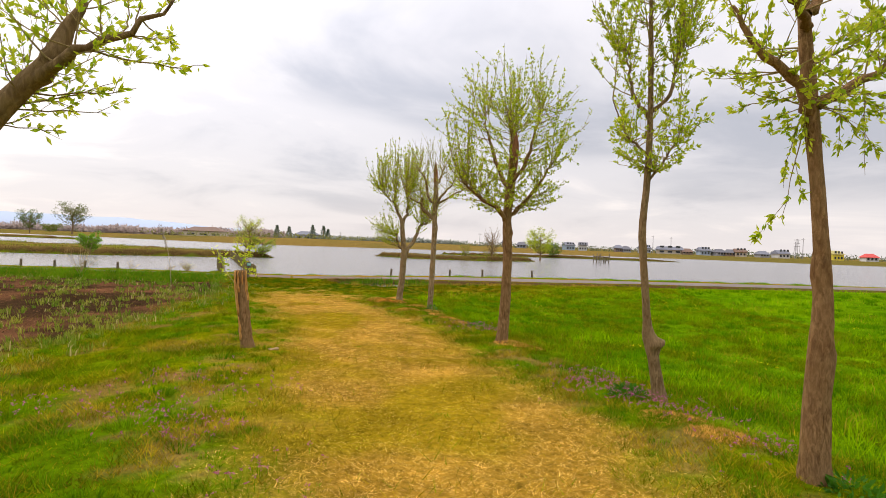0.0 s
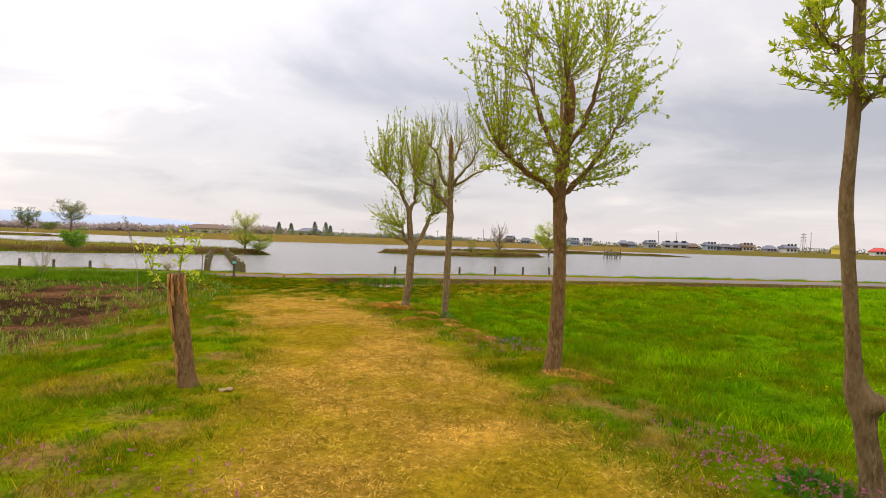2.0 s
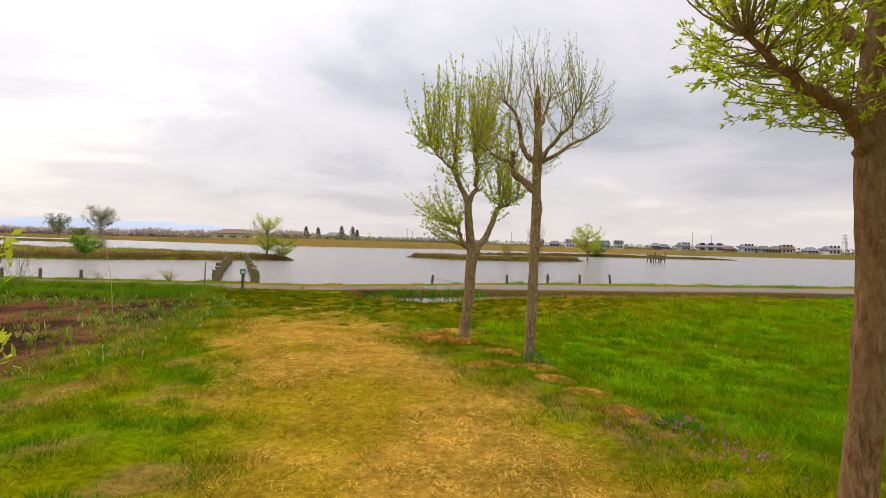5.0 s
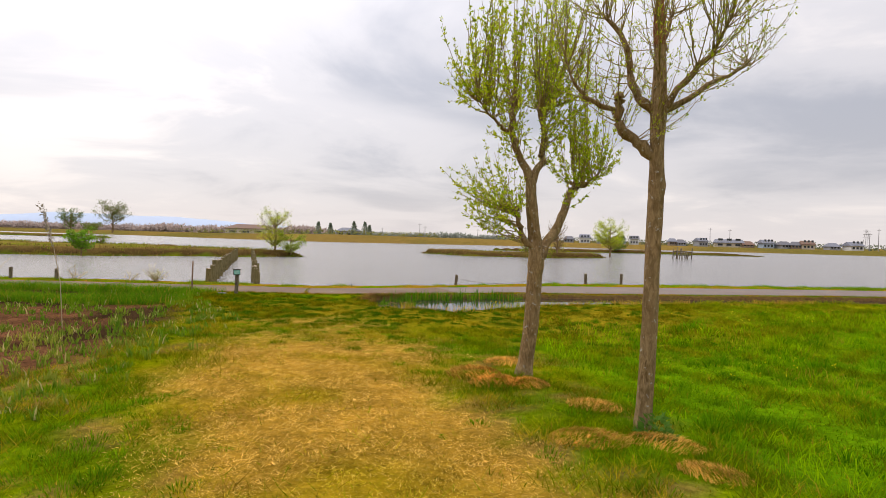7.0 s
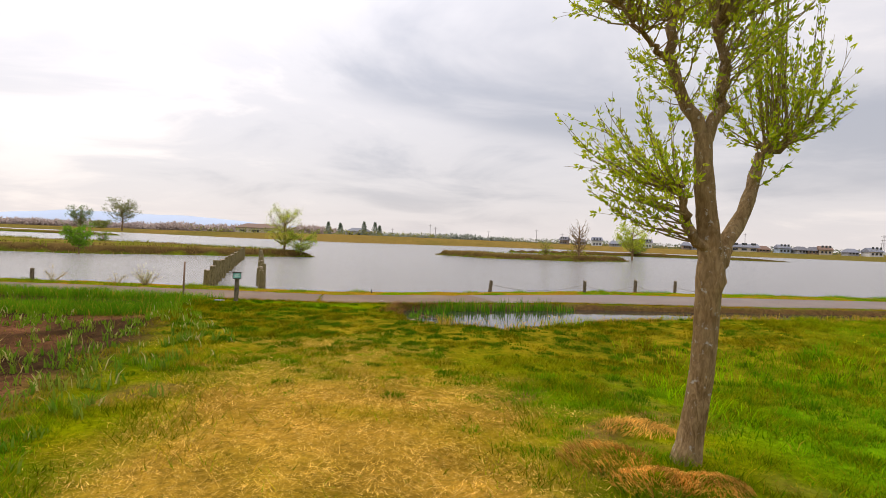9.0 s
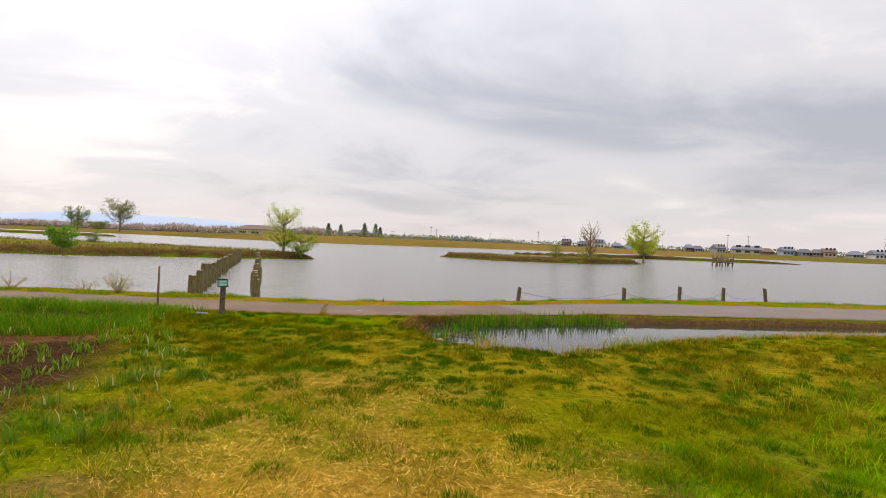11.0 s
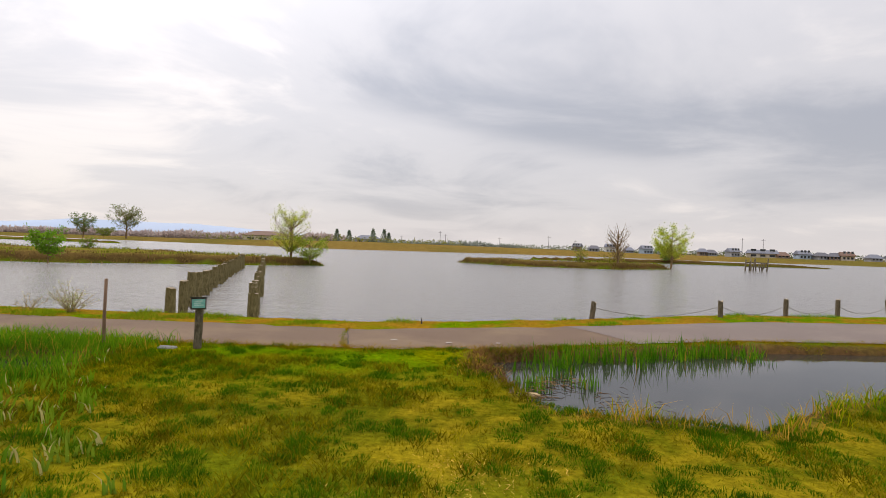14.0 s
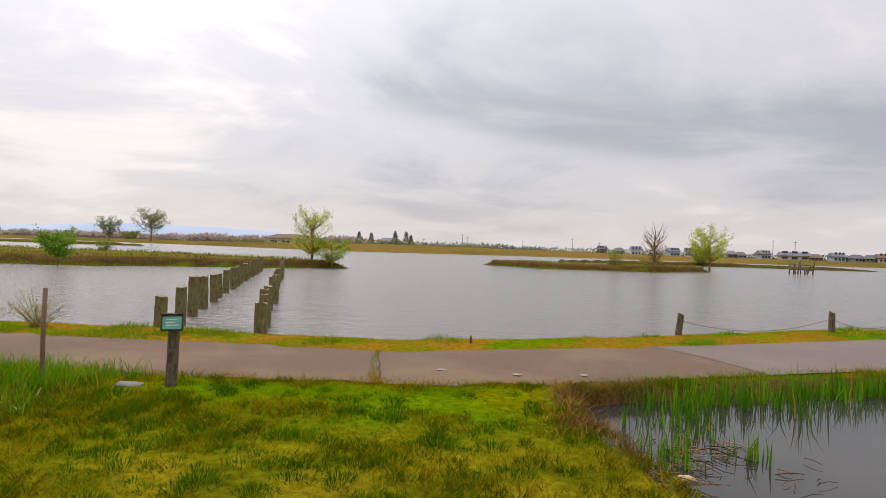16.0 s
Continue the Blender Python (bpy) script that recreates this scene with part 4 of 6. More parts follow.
def box_bm(sx, sy, sz, m=None, bevel=0.0):
    bm = bmesh.new()
    bmesh.ops.create_cube(bm, size=1.0, matrix=Matrix.Diagonal((sx, sy, sz, 1)))
    if bevel:
        bmesh.ops.bevel(bm, geom=bm.edges[:], offset=bevel, segments=2, affect="EDGES")
    if m is not None:
        bmesh.ops.transform(bm, matrix=m, verts=bm.verts[:])
    return bm


sign = thing("information_sign", Matrix.Translation(on_ground(-8.72, 24.2, 0.0)), "small teal information board on a squat timber post", "sign")
V, T = timber(0.56, 0.05, np.random.default_rng(7), 12, (0.05, 0))
part_np("post", (V, T), MAT_POST, sign)
tilt = pose(0.05, -0.07, 0.575, 80, 0, 30)
board = part("board", box_bm(0.185, 0.145, 0.022, tilt, 0.004), MAT_SIGN_FRAME, sign, "dark weathered board frame")
part("hood", box_bm(0.2, 0.012, 0.05, tilt @ pose(0, 0.078, 0.012), 0.003), MAT_SIGN_FRAME, sign, "dark weathered top ledge")
part("panel", box_bm(0.155, 0.112, 0.008, tilt @ pose(0, 0, 0.012), 0.001), MAT_SIGN, board, "teal printed panel", False)
for i, (bx, by, w) in enumerate(((0, 0.03, 0.10), (-0.015, 0.005, 0.085), (0.005, -0.02, 0.11))):
    part("print_line", box_bm(w, 0.009, 0.002, tilt @ pose(bx, by, 0.0175)), MAT_SIGN_BAR, board, "", False)
stake = thing("stake", Matrix.Translation(on_ground(-9.85, 24.0, 0.0)), "thin rusty brown stake standing by the road", "stake")
part_np("rod", tube_np([(0, 0, -0.2), (0, 0, 0.4), (0.012, 0, 0.86)], [0.02, 0.02, 0.019], 8), plain("rusty_stake", (0.19, 0.115, 0.07), 0.85), stake)
stone = thing("flat_stone", Matrix.Translation(on_ground(-9.05, 24.1, 0.0)), "flat pale grey stone lying in the grass", "stone")
bm = box_bm(0.22, 0.12, 0.04, pose(0, 0, 0.006, 0, 3, 12), 0.012)
for v in bm.verts:
    v.co += Vector((random.uniform(-0.008, 0.008), random.uniform(-0.008, 0.008), 0))
part("slab", bm, plain("grey_stone", (0.25, 0.24, 0.22), 0.9), stone)
iron = thing("stake", Matrix.Translation(on_ground(-6.35, 27.45, 0.0)), "short dark iron peg at the water's edge", "stake")
part_np("rod", tube_np([(0, 0, -0.2), (0, 0, 0.05), (0, 0, 0.11)], [0.014, 0.014, 0.012], 7), plain("dark_iron_peg", (0.05, 0.045, 0.04), 0.7), iron)

# worn white paint on the road
MAT_PAINT = Nodes("worn_white_paint", 0.7)
MAT_PAINT = MAT_PAINT.color(MAT_PAINT.ramp(MAT_PAINT.noise(45, 4), (0.42, (0.18, 0.145, 0.12)), (0.58, (0.42, 0.38, 0.34)))).m
for x, y, w in ((-6.45, 25.55, 0.15), (-5.65, 25.55, 0.12), (-4.95, 25.75, 0.09)):
    n = 14
    g = np.random.default_rng(int(-x * 100))
    a = np.arange(n) * 2 * math.pi / n
    V = np.c_[x + np.cos(a) * w * 0.5 * g.uniform(0.6, 1.1, n), y + np.sin(a) * 0.05 * g.uniform(0.6, 1.1, n), np.full(n, -0.0635)]
    me = bpy.data.meshes.new("road_paint")
    me.from_pydata([tuple(v) for v in V], [], [tuple(range(n))])
    me.materials.append(MAT_PAINT)
    tagged(new("road_paint", me), "worn white paint patch on asphalt", "road mark", kind="structure")

# the wooden frame standing in the lake
plat = thing("lake_platform", Matrix.Translation((21.0, 83.5, -0.6)), "grey ruined timber stand rising from the lake", "stand")
g = np.random.default_rng(9)
for i in range(9):
    x = -1.1 + i * 0.27 + g.uniform(-0.05, 0.05)
    part_np("leg", tube_np([(x + g.uniform(-0.2, 0.2), g.uniform(-0.4, 0.4), 0), (x, g.uniform(-0.3, 0.3), 1.0 + g.uniform(0, 0.7))], [0.075, 0.06], 6), MAT_POST, plat)
for z in (0.7, 1.15):
    part_np("rail", tube_np([(-1.15, 0, z), (0, 0.05, z + 0.03), (1.15, 0, z - 0.04)], [0.06, 0.06, 0.06], 6), MAT_POST, plat)


# ---- far trees and shrubs ----
def far_tree(name, at, h, wide, seed, label, tint=None, n=1500, leaf=0.28, bare=0.25, low=0.25, group="trees by the lake"):
    g = np.random.default_rng(seed)
    tree = thing(name, Matrix.Translation(at), label, "tree", group)
    r = 0.022 * h
    part_np("trunk", tube_np([(0, 0, -0.3), (0.02 * h, 0, h * 0.25), (0.0, 0, h * 0.55), (0.02 * h, 0, h * 0.85)], [r * 1.3, r, r * 0.7, r * 0.2], 7), MAT_BARK, tree)
    tw, ends = [], []
    for i in range(46):
        a, e = g.uniform(0, 2 * math.pi), g.uniform(low, 0.8)
        rad = wide * 0.5 * (math.sin(math.pi * min(1, max(0.05, (e - low * 0.5) / (1.02 - low * 0.5)))) ** 0.6) * g.uniform(0.75, 1.1)
        p0 = np.array((0.01 * h, 0, h * max(0.15, e - 0.12)))
        p2 = np.array((math.cos(a) * rad, math.sin(a) * rad, min(h * 1.02, h * (e + g.uniform(0.05, 0.24)))))
        p1 = (p0 + p2) / 2 + np.array((0, 0, -0.02 * h)) + g.normal(0, 0.02 * h, 3)
        c = curve_pts([p0, p1, p2], 6)
        tw.append(tube_np(c, np.linspace(r * 0.4, r * 0.1, 6), 4, None, 0, False))
        ends.append(c)
        for _ in range(4):
            q = c[g.integers(2, 6)]
            s = np.stack([q, q + g.normal(0, 0.05 * h, 3) + np.array((0, 0, 0.05 * h))])
            tw.append(tube_np(s, [r * 0.16, r * 0.06], 3, None, 0, False))
            ends.append(np.linspace(s[0], s[1], 6))
    part_np("crown_wood", join_np(tw), MAT_BARK, tree, kind="stuff")
    ends = np.array(ends)
    k, i = g.integers(0, len(ends), n), g.integers(2, 6, n)
    P = ends[k, i] + g.normal(0, 0.04 * h, (n, 3))
    P = P[(np.sin(k * 1.7) > -1 + 2 * bare)]
    base = leaf_tints(len(P), g) if tint is None else mixcol(np.array(tint) * 0.75, np.array(tint) * 1.25, g.uniform(0, 1, len(P)))
    part_np("foliage", leaves_np(P, g.normal(0, 1, (len(P), 3)), g, leaf, base), MAT_LEAF, tree, kind="stuff")
    return tree


far_tree("tree", (-20.0, 55.8, 0.0), 3.7, 2.9, 1, "half-bare young willow on the island tip", None, 5200, 0.11, 0.3, 0.12)
far_tree("bush", (-18.6, 55.7, -0.1), 1.75, 2.5, 2, "bright green bush leaning over the water", (0.30, 0.42, 0.03), 3000, 0.12, 0.1, 0.05)
far_tree("bush", (-28.8, 44.9, 0.0), 1.5, 1.9, 3, "bright green leafy shrub on the island bank", (0.17, 0.34, 0.02), 2600, 0.15, 0.05, 0.05)
far_tree("bush", (-36.5, 57.5, 0.1), 1.0, 1.3, 4, "small green shrub on the island", (0.16, 0.26, 0.03), 500, 0.15, 0.1, 0.05)
far_tree("tree", (4.6, 72.5, -0.1), 3.9, 2.3, 5, "thin bare sapling on a small island", (0.34, 0.30, 0.14), 900, 0.07, 0.3, 0.25)
far_tree("tree", (12.3, 84.0, -0.2), 4.3, 4.4, 6, "spreading light green willow by the water", None, 5200, 0.18, 0.1, 0.28)
far_tree("bush", (1.3, 73.0, 0.0), 1.7, 1.7, 7, "low yellow-green bush on a small island", (0.28, 0.33, 0.04), 700, 0.15, 0.2, 0.05)
far_tree("bush", (4.6, 74.5, 0.0), 1.2, 3.0, 8, "low yellow-green bush on a small island", (0.32, 0.30, 0.05), 700, 0.15, 0.1, 0.05)
far_tree("bush", (18.6, 110.5, -0.1), 2.6, 4.5, 9, "low rounded green bush on a narrow spit", (0.17, 0.26, 0.035), 1500, 0.3, 0.05, 0.05)
far_tree("tree", (-117, 175, 0.5), 9.4, 9.0, 10, "broad half-bare tree on the far bank", (0.20, 0.24, 0.08), 3600, 0.42, 0.2, 0.3)
far_tree("tree", (-125, 168, 0.4), 6.6, 6.0, 11, "rounded tree on the far bank", (0.16, 0.23, 0.07), 1500, 0.5, 0.05, 0.25)
far_tree("bush", (-121, 171, 0.5), 2.8, 6.0, 12, "low green bush on the far bank", (0.22, 0.27, 0.06), 900, 0.5, 0.05, 0.05)
# shrubs near the road
def twig_shrub(at, h, wide, stems, seed, label, buds, tint):
    """Many thin upright stems fanning from one foot, with side twigs and small buds."""
    g = np.random.default_rng(seed)
    th = thing("shrub", Matrix.Translation(at), label, "shrub", "bare shrubs by the road")
    tw, lp = [], []
    for _ in range(stems):
        a, r = g.uniform(0, 2 * math.pi), wide * 0.5 * math.sqrt(g.uniform(0, 1))
        hh = h * g.uniform(0.55, 1.05) * (1.05 - 0.5 * (r / (wide * 0.5)) ** 2)
        c = curve_pts([(g.normal(0, 0.05), g.normal(0, 0.05), -0.02), (math.cos(a) * r * 0.45, math.sin(a) * r * 0.45, hh * 0.5), (math.cos(a) * r, math.sin(a) * r, hh)], 7)
        tw.append(tube_np(c, np.linspace(0.006, 0.002, 7), 4, None, 0, False))
        lp.append(c[2:])
        for _k in range(3):
            q = c[g.integers(2, 6)]
            s = np.linspace(q, q + g.normal(0, 0.09 * h, 3) + np.array((0, 0, 0.14 * h)), 4)
            tw.append(tube_np(s, np.linspace(0.003, 0.0015, 4), 3, None, 0, False))
            lp.append(s)
    part_np("crown_wood", join_np(tw), MAT_TWIG, th, kind="stuff")
    lp = np.concatenate(lp)
    P = lp[g.integers(0, len(lp), buds)] + g.normal(0, 0.012, (buds, 3))
    part_np("foliage", leaves_np(P, g.normal(0, 1, P.shape), g, 0.035, mixcol(np.array(tint) * 0.8, np.array(tint) * 1.3, g.uniform(0, 1, buds))), MAT_LEAF, th, kind="stuff")


twig_shrub((-12.55, 26.75, -0.1), 0.62, 0.95, 34, 13, "twiggy shrub with pale buds at the water's edge", 500, (0.48, 0.5, 0.26))
twig_shrub((-13.4, 26.8, -0.1), 0.4, 0.6, 12, 15, "twiggy shrub with pale buds at the water's edge", 90, (0.4, 0.36, 0.2))
twig_shrub((-15.0, 26.4, -0.1), 0.5, 0.8, 14, 16, "twiggy shrub with pale buds at the water's edge", 60, (0.4, 0.36, 0.2))
twig_shrub((-15.4, 23.2, -0.2), 1.9, 1.6, 22, 14, "bare grey twiggy shrub by the field", 160, (0.3, 0.3, 0.14))

# ---- far shore: houses, firs, woods, poles, hills ----
EYE_FAR = Vector((-5.49, 19.36, 0))


def out_to(x, y, d):
    """The same bearing from the road, at another distance."""
    w = Vector((x, y, 0)) - EYE_FAR
    return EYE_FAR + w.normalized() * d


WALLS = {"white": (0.62, 0.62, 0.60), "grey": (0.34, 0.35, 0.37), "cream": (0.52, 0.46, 0.36), "blue": (0.36, 0.45, 0.55), "yellow": (0.75, 0.62, 0.08), "brown": (0.26, 0.19, 0.14)}
ROOFS = {"slate": (0.17, 0.18, 0.22), "dark": (0.12, 0.12, 0.14), "red": (0.55, 0.07, 0.06), "brown": (0.17, 0.10, 0.07), "yellow": (0.42, 0.36, 0.12)}
MAT_WALLS = {k: plain("wall_render_" + k, c, 0.9, 0, 0.08, 1.0) for k, c in WALLS.items()}
MAT_ROOFS = {k: plain("roof_tiles_" + k, c, 0.7, 0, 0.15, 2.0) for k, c in ROOFS.items()}
MAT_GLASS = Nodes("dark_window_glass", 0.1, spec=0.5).color((0.03, 0.035, 0.04)).m


def house(x, y, w, dpt, h, wall, roof, storeys, turn, label, base):
    th = thing("house", Matrix.Translation((x, y, base)) @ pose(0, 0, 0, 0, 0, turn), label, "house", "houses across the lake")
    part("wall", box_bm(w, dpt, h, pose(0, 0, h / 2)), MAT_WALLS[wall], th, "", False)
    ov, rise = 0.5, 0.30 * dpt
    bm = bmesh.new()
    a, b, hip = w / 2 + ov, dpt / 2 + ov, w * (0.06 if storeys == 2 else 0.26)
    vs = [bm.verts.new(v) for v in ((-a, -b, h - 0.05), (a, -b, h - 0.05), (a, b, h - 0.05), (-a, b, h - 0.05), (-a + hip, 0, h + rise), (a - hip, 0, h + rise), (-a, -b, h + 0.12), (a, -b, h + 0.12), (a, b, h + 0.12), (-a, b, h + 0.12))]
    for f in ((0, 1, 2, 3), (0, 1, 7, 6), (1, 2, 8, 7), (2, 3, 9, 8), (3, 0, 6, 9), (6, 7, 5, 4), (8, 9, 4, 5), (7, 8, 5), (9, 6, 4)):
        bm.faces.new([vs[i] for i in f])
    part("roof", bm, MAT_ROOFS[roof], th, "", False)
    for s in range(storeys):
        for i in range(3):
            win = part("window", box_bm(w * 0.17, 0.08, 1.1, pose(-w * 0.3 + i * w * 0.3, -dpt / 2 - 0.03, 1.5 + s * 2.8)), MAT_GLASS, th, "dark window", False)
            part("window_sill", box_bm(w * 0.19, 0.14, 0.08, pose(-w * 0.3 + i * w * 0.3, -dpt / 2 - 0.05, 0.92 + s * 2.8)), MAT_WALLS["white"], win, "", False)
    return th


HOUSES = [(10.4, 168.5, 7, 5.2, "brown", "dark", 2), (14.4, 168.0, 9, 3.6, "grey", "dark", 1), (18.3, 167.5, 9, 6.0, "white", "slate", 2), (22.5, 166.6, 7, 3.0, "grey", "slate", 1), (26.5, 165.9, 9, 5.2, "blue", "slate", 2),
          (30.1, 165.1, 8, 5.6, "white", "dark", 2), (38.6, 162.7, 6, 4.0, "brown", "slate", 1), (40.4, 162.2, 7, 3.0, "grey", "dark", 1), (44.7, 160.7, 8, 5.0, "grey", "slate", 2), (50.3, 158.6, 19, 4.2, "cream", "slate", 2),
          (53.9, 157.2, 9, 2.8, "brown", "brown", 1), (57.4, 155.5, 9, 4.6, "blue", "slate", 2), (60.5, 154.0, 9, 3.4, "grey", "dark", 1), (62.7, 153.0, 8, 3.4, "brown", "dark", 1), (64.5, 152.0, 9, 4.4, "cream", "brown", 2),
          (68.8, 150.0, 8, 3.0, "grey", "slate", 1), (72.0, 148.0, 10, 4.2, "white", "slate", 2), (79.4, 140.8, 10, 5.4, "yellow", "yellow", 2), (84.5, 137.0, 9, 3.6, "white", "red", 1), (88.5, 133.5, 9, 3.8, "grey", "slate", 2), (94.0, 129.0, 10, 4.0, "grey", "dark", 2)]
TONE = {"white": "white-walled", "grey": "grey-walled", "cream": "cream-walled", "blue": "pale blue", "yellow": "bright yellow", "brown": "brown-walled"}
for i, (x, y, w, h, wall, roof, st) in enumerate(HOUSES):
    p = out_to(x, y, 345)
    house(p.x, p.y, w * (0.62 if w < 12 else 0.75), 6.5, h * 0.55 + 0.2, wall, roof, st, -18 + (i * 37) % 30, f"{TONE[wall]} {'two-storey' if st == 2 else 'low'} house with {roof} tiled roof", ground_z(p.x, p.y) - 0.2)
ph = out_to(-79.5, 310, 330)
house(ph.x, ph.y, 14, 7, 3.0, "grey", "slate", 1, 10, "grey farmhouse with slate roof among fir trees", ground_z(ph.x, ph.y))
ph = out_to(-127, 293, 330)
house(ph.x, ph.y, 22, 8, 3.2, "cream", "brown", 1, 10, "long pinkish building behind the far bank", ground_z(ph.x, ph.y))


def fir(x, y, h, wide, seed):
    g = np.random.default_rng(seed)
    base = ground_z(x, y)
    th = thing("fir_tree", Matrix.Translation((x, y, base)), "dark green conifer paled by haze behind the far bank", "tree", "far conifers")
    part_np("trunk", tube_np([(0, 0, -0.2), (0, 0, h * 0.95)], [0.25, 0.05], 6), MAT_BARK, th)
    n = 900
    z = g.uniform(0.1, 1.0, n)
    a = g.uniform(0, 2 * math.pi, n)
    r = wide * 0.7 * (1.02 - z) ** 0.9 * g.uniform(0.3, 1.0, n) * (0.75 + 0.25 * np.sin(z * 40))
    P = np.c_[np.cos(a) * r, np.sin(a) * r, z * h]
    W = np.c_[np.cos(a), np.sin(a), g.uniform(-0.6, 0.1, n)]
    # needle tints are lightened to stand for haze over the lake
    part_np("needles", leaves_np(P, W, g, 0.75, mixcol(np.array((0.17, 0.22, 0.18)), np.array((0.25, 0.31, 0.24)), g.uniform(0, 1, n))), MAT_LEAF, th, kind="stuff")


for i, (x, y, h, w) in enumerate([(-94.6, 305.8, 6.6, 4.5), (-88.6, 307.5, 6.2, 4.5), (-77.0, 310.8, 7.4, 5), (-71.5, 312, 7.2, 5.5), (-69.2, 312.5, 5.5, 4)]):
    p = out_to(x, y, 320 + i * 2)
    fir(p.x, p.y, h + 1.2, w, 60 + i)


def woods(name, label, pts, h, seed, tint, n, leaf):
    """A far belt of trees as many small clumps with an uneven top."""
    g = np.random.default_rng(seed)
    pts = np.array(pts, float)
    u = g.uniform(0, len(pts) - 1, n)
    k = np.minimum(u.astype(int), len(pts) - 2)
    c = pts[k] + (pts[k + 1] - pts[k]) * (u - k)[:, None]
    top = h * (0.35 + 0.9 * fnoise(c[:, 0], c[:, 1], 0.09, seed))
    P = np.c_[c[:, 0] + g.normal(0, 3, n), c[:, 1] + g.normal(0, 3, n), height(c[:, 0], c[:, 1]) + top * g.uniform(0.02, 1, n)]
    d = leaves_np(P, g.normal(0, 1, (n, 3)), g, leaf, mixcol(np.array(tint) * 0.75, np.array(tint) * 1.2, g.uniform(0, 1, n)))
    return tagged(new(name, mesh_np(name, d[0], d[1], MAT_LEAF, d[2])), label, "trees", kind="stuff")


# first two belts' tints are paled for distance haze; the pink is blossom
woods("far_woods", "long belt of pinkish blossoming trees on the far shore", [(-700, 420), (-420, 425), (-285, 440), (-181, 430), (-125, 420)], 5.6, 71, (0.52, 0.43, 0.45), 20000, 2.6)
woods("far_woods", "low belt of haze-greyed green trees on the far shore", [(-620, 520), (-420, 560), (-200, 600), (0, 600)], 4.0, 72, (0.34, 0.37, 0.36), 11000, 3.2)
woods("far_woods", "scattered low green trees between the far houses", [(0, 400), (90, 395), (170, 370), (260, 330)], 3.4, 73, (0.17, 0.20, 0.13), 4200, 1.4)
woods("far_bushes", "low bushes along the far bank", [(-100, 190), (-60, 172), (-20, 180)], 1.7, 74, (0.24, 0.25, 0.08), 700, 0.9)

MAT_POLE = plain("grey_utility_pole", (0.28, 0.27, 0.27), 0.8)


def utility_pole(x, y, h):
    th = thing("utility_pole", Matrix.Translation((x, y, ground_z(x, y))), "thin grey utility pole beyond the far bank", "pole", "far utility poles")
    part_np("mast", tube_np([(0, 0, -0.5), (0, 0, h)], [0.2, 0.13], 6), MAT_POLE, th)
    part_np("crossarm", tube_np([(-1.0, 0, h - 0.7), (1.0, 0, h - 0.7)], [0.08, 0.08], 4), MAT_POLE, th)


for x, y, d, h in ((-36.9, 267.4, 330, 8.2), (-34.6, 267.6, 331, 6.8), (9.2, 268.9, 330, 8), (-11.4, 269.3, 330, 6), (20, 268, 335, 6.5), (97.2, 179.3, 350, 11), (50.5, 158.6, 352, 10), (46.5, 160.0, 352, 10.5), (74, 146, 352, 9), (-60, 300, 340, 5.5)):
    p = out_to(x, y, d)
    utility_pole(p.x, p.y, h)
tower = thing("pylon", Matrix.Translation((*out_to(105, 200, 520).xy, 0)), "faint grey lattice pylon far beyond the lake", "pylon")
for sx in (-1, 1):
    for sy in (-1, 1):
        part_np("leg", tube_np([(sx * 2, sy * 2, -1), (sx * 0.4, sy * 0.4, 15)], [0.18, 0.12], 4), MAT_POLE, tower)
for z in (9, 11.5, 14):
    part_np("arm", tube_np([(-2.4, 0, z), (2.4, 0, z)], [0.13, 0.13], 4), MAT_POLE, tower)

# distance haze is put straight into the hills' pale blue base colour
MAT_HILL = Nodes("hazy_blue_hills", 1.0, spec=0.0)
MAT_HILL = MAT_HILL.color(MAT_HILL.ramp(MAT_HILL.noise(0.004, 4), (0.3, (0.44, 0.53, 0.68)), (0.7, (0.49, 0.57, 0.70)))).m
hx = np.linspace(-2600, -500, 60)
hy = 2300 + 0.25 * (hx + 1400)
hz = 10 + 48 * np.exp(-((hx + 1600) / 800) ** 2) * (0.7 + 0.6 * fnoise(hx, hy, 0.004, 3)) * step(-500, -900, hx)
V = np.concatenate([np.c_[hx, hy, np.full(60, -5)], np.c_[hx, hy + 60, hz], np.c_[hx, hy + 400, np.full(60, -5)]])
k = np.arange(59)
Q = np.concatenate([np.c_[k, k + 1, k + 61, k + 60], np.c_[k + 60, k + 61, k + 121, k + 120]])
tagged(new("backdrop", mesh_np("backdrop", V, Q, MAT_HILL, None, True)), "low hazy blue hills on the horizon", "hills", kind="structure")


# ---- grass, reeds and flowers ----
def scatter(n, x0, x1, y0, y1, rng):
    return rng.uniform(x0, x1, n), rng.uniform(y0, y1, n)


def clear_of(x, y):
    """Dry land short of the road."""
    return (y < road_near(x) + 0.04) & (pond_depth(x, y) < 0.0)


def stuff(name, data, material, label, category):
    return tagged(new(name, mesh_np(name, data[0], data[1], material, data[2])), label, category, kind="stuff")


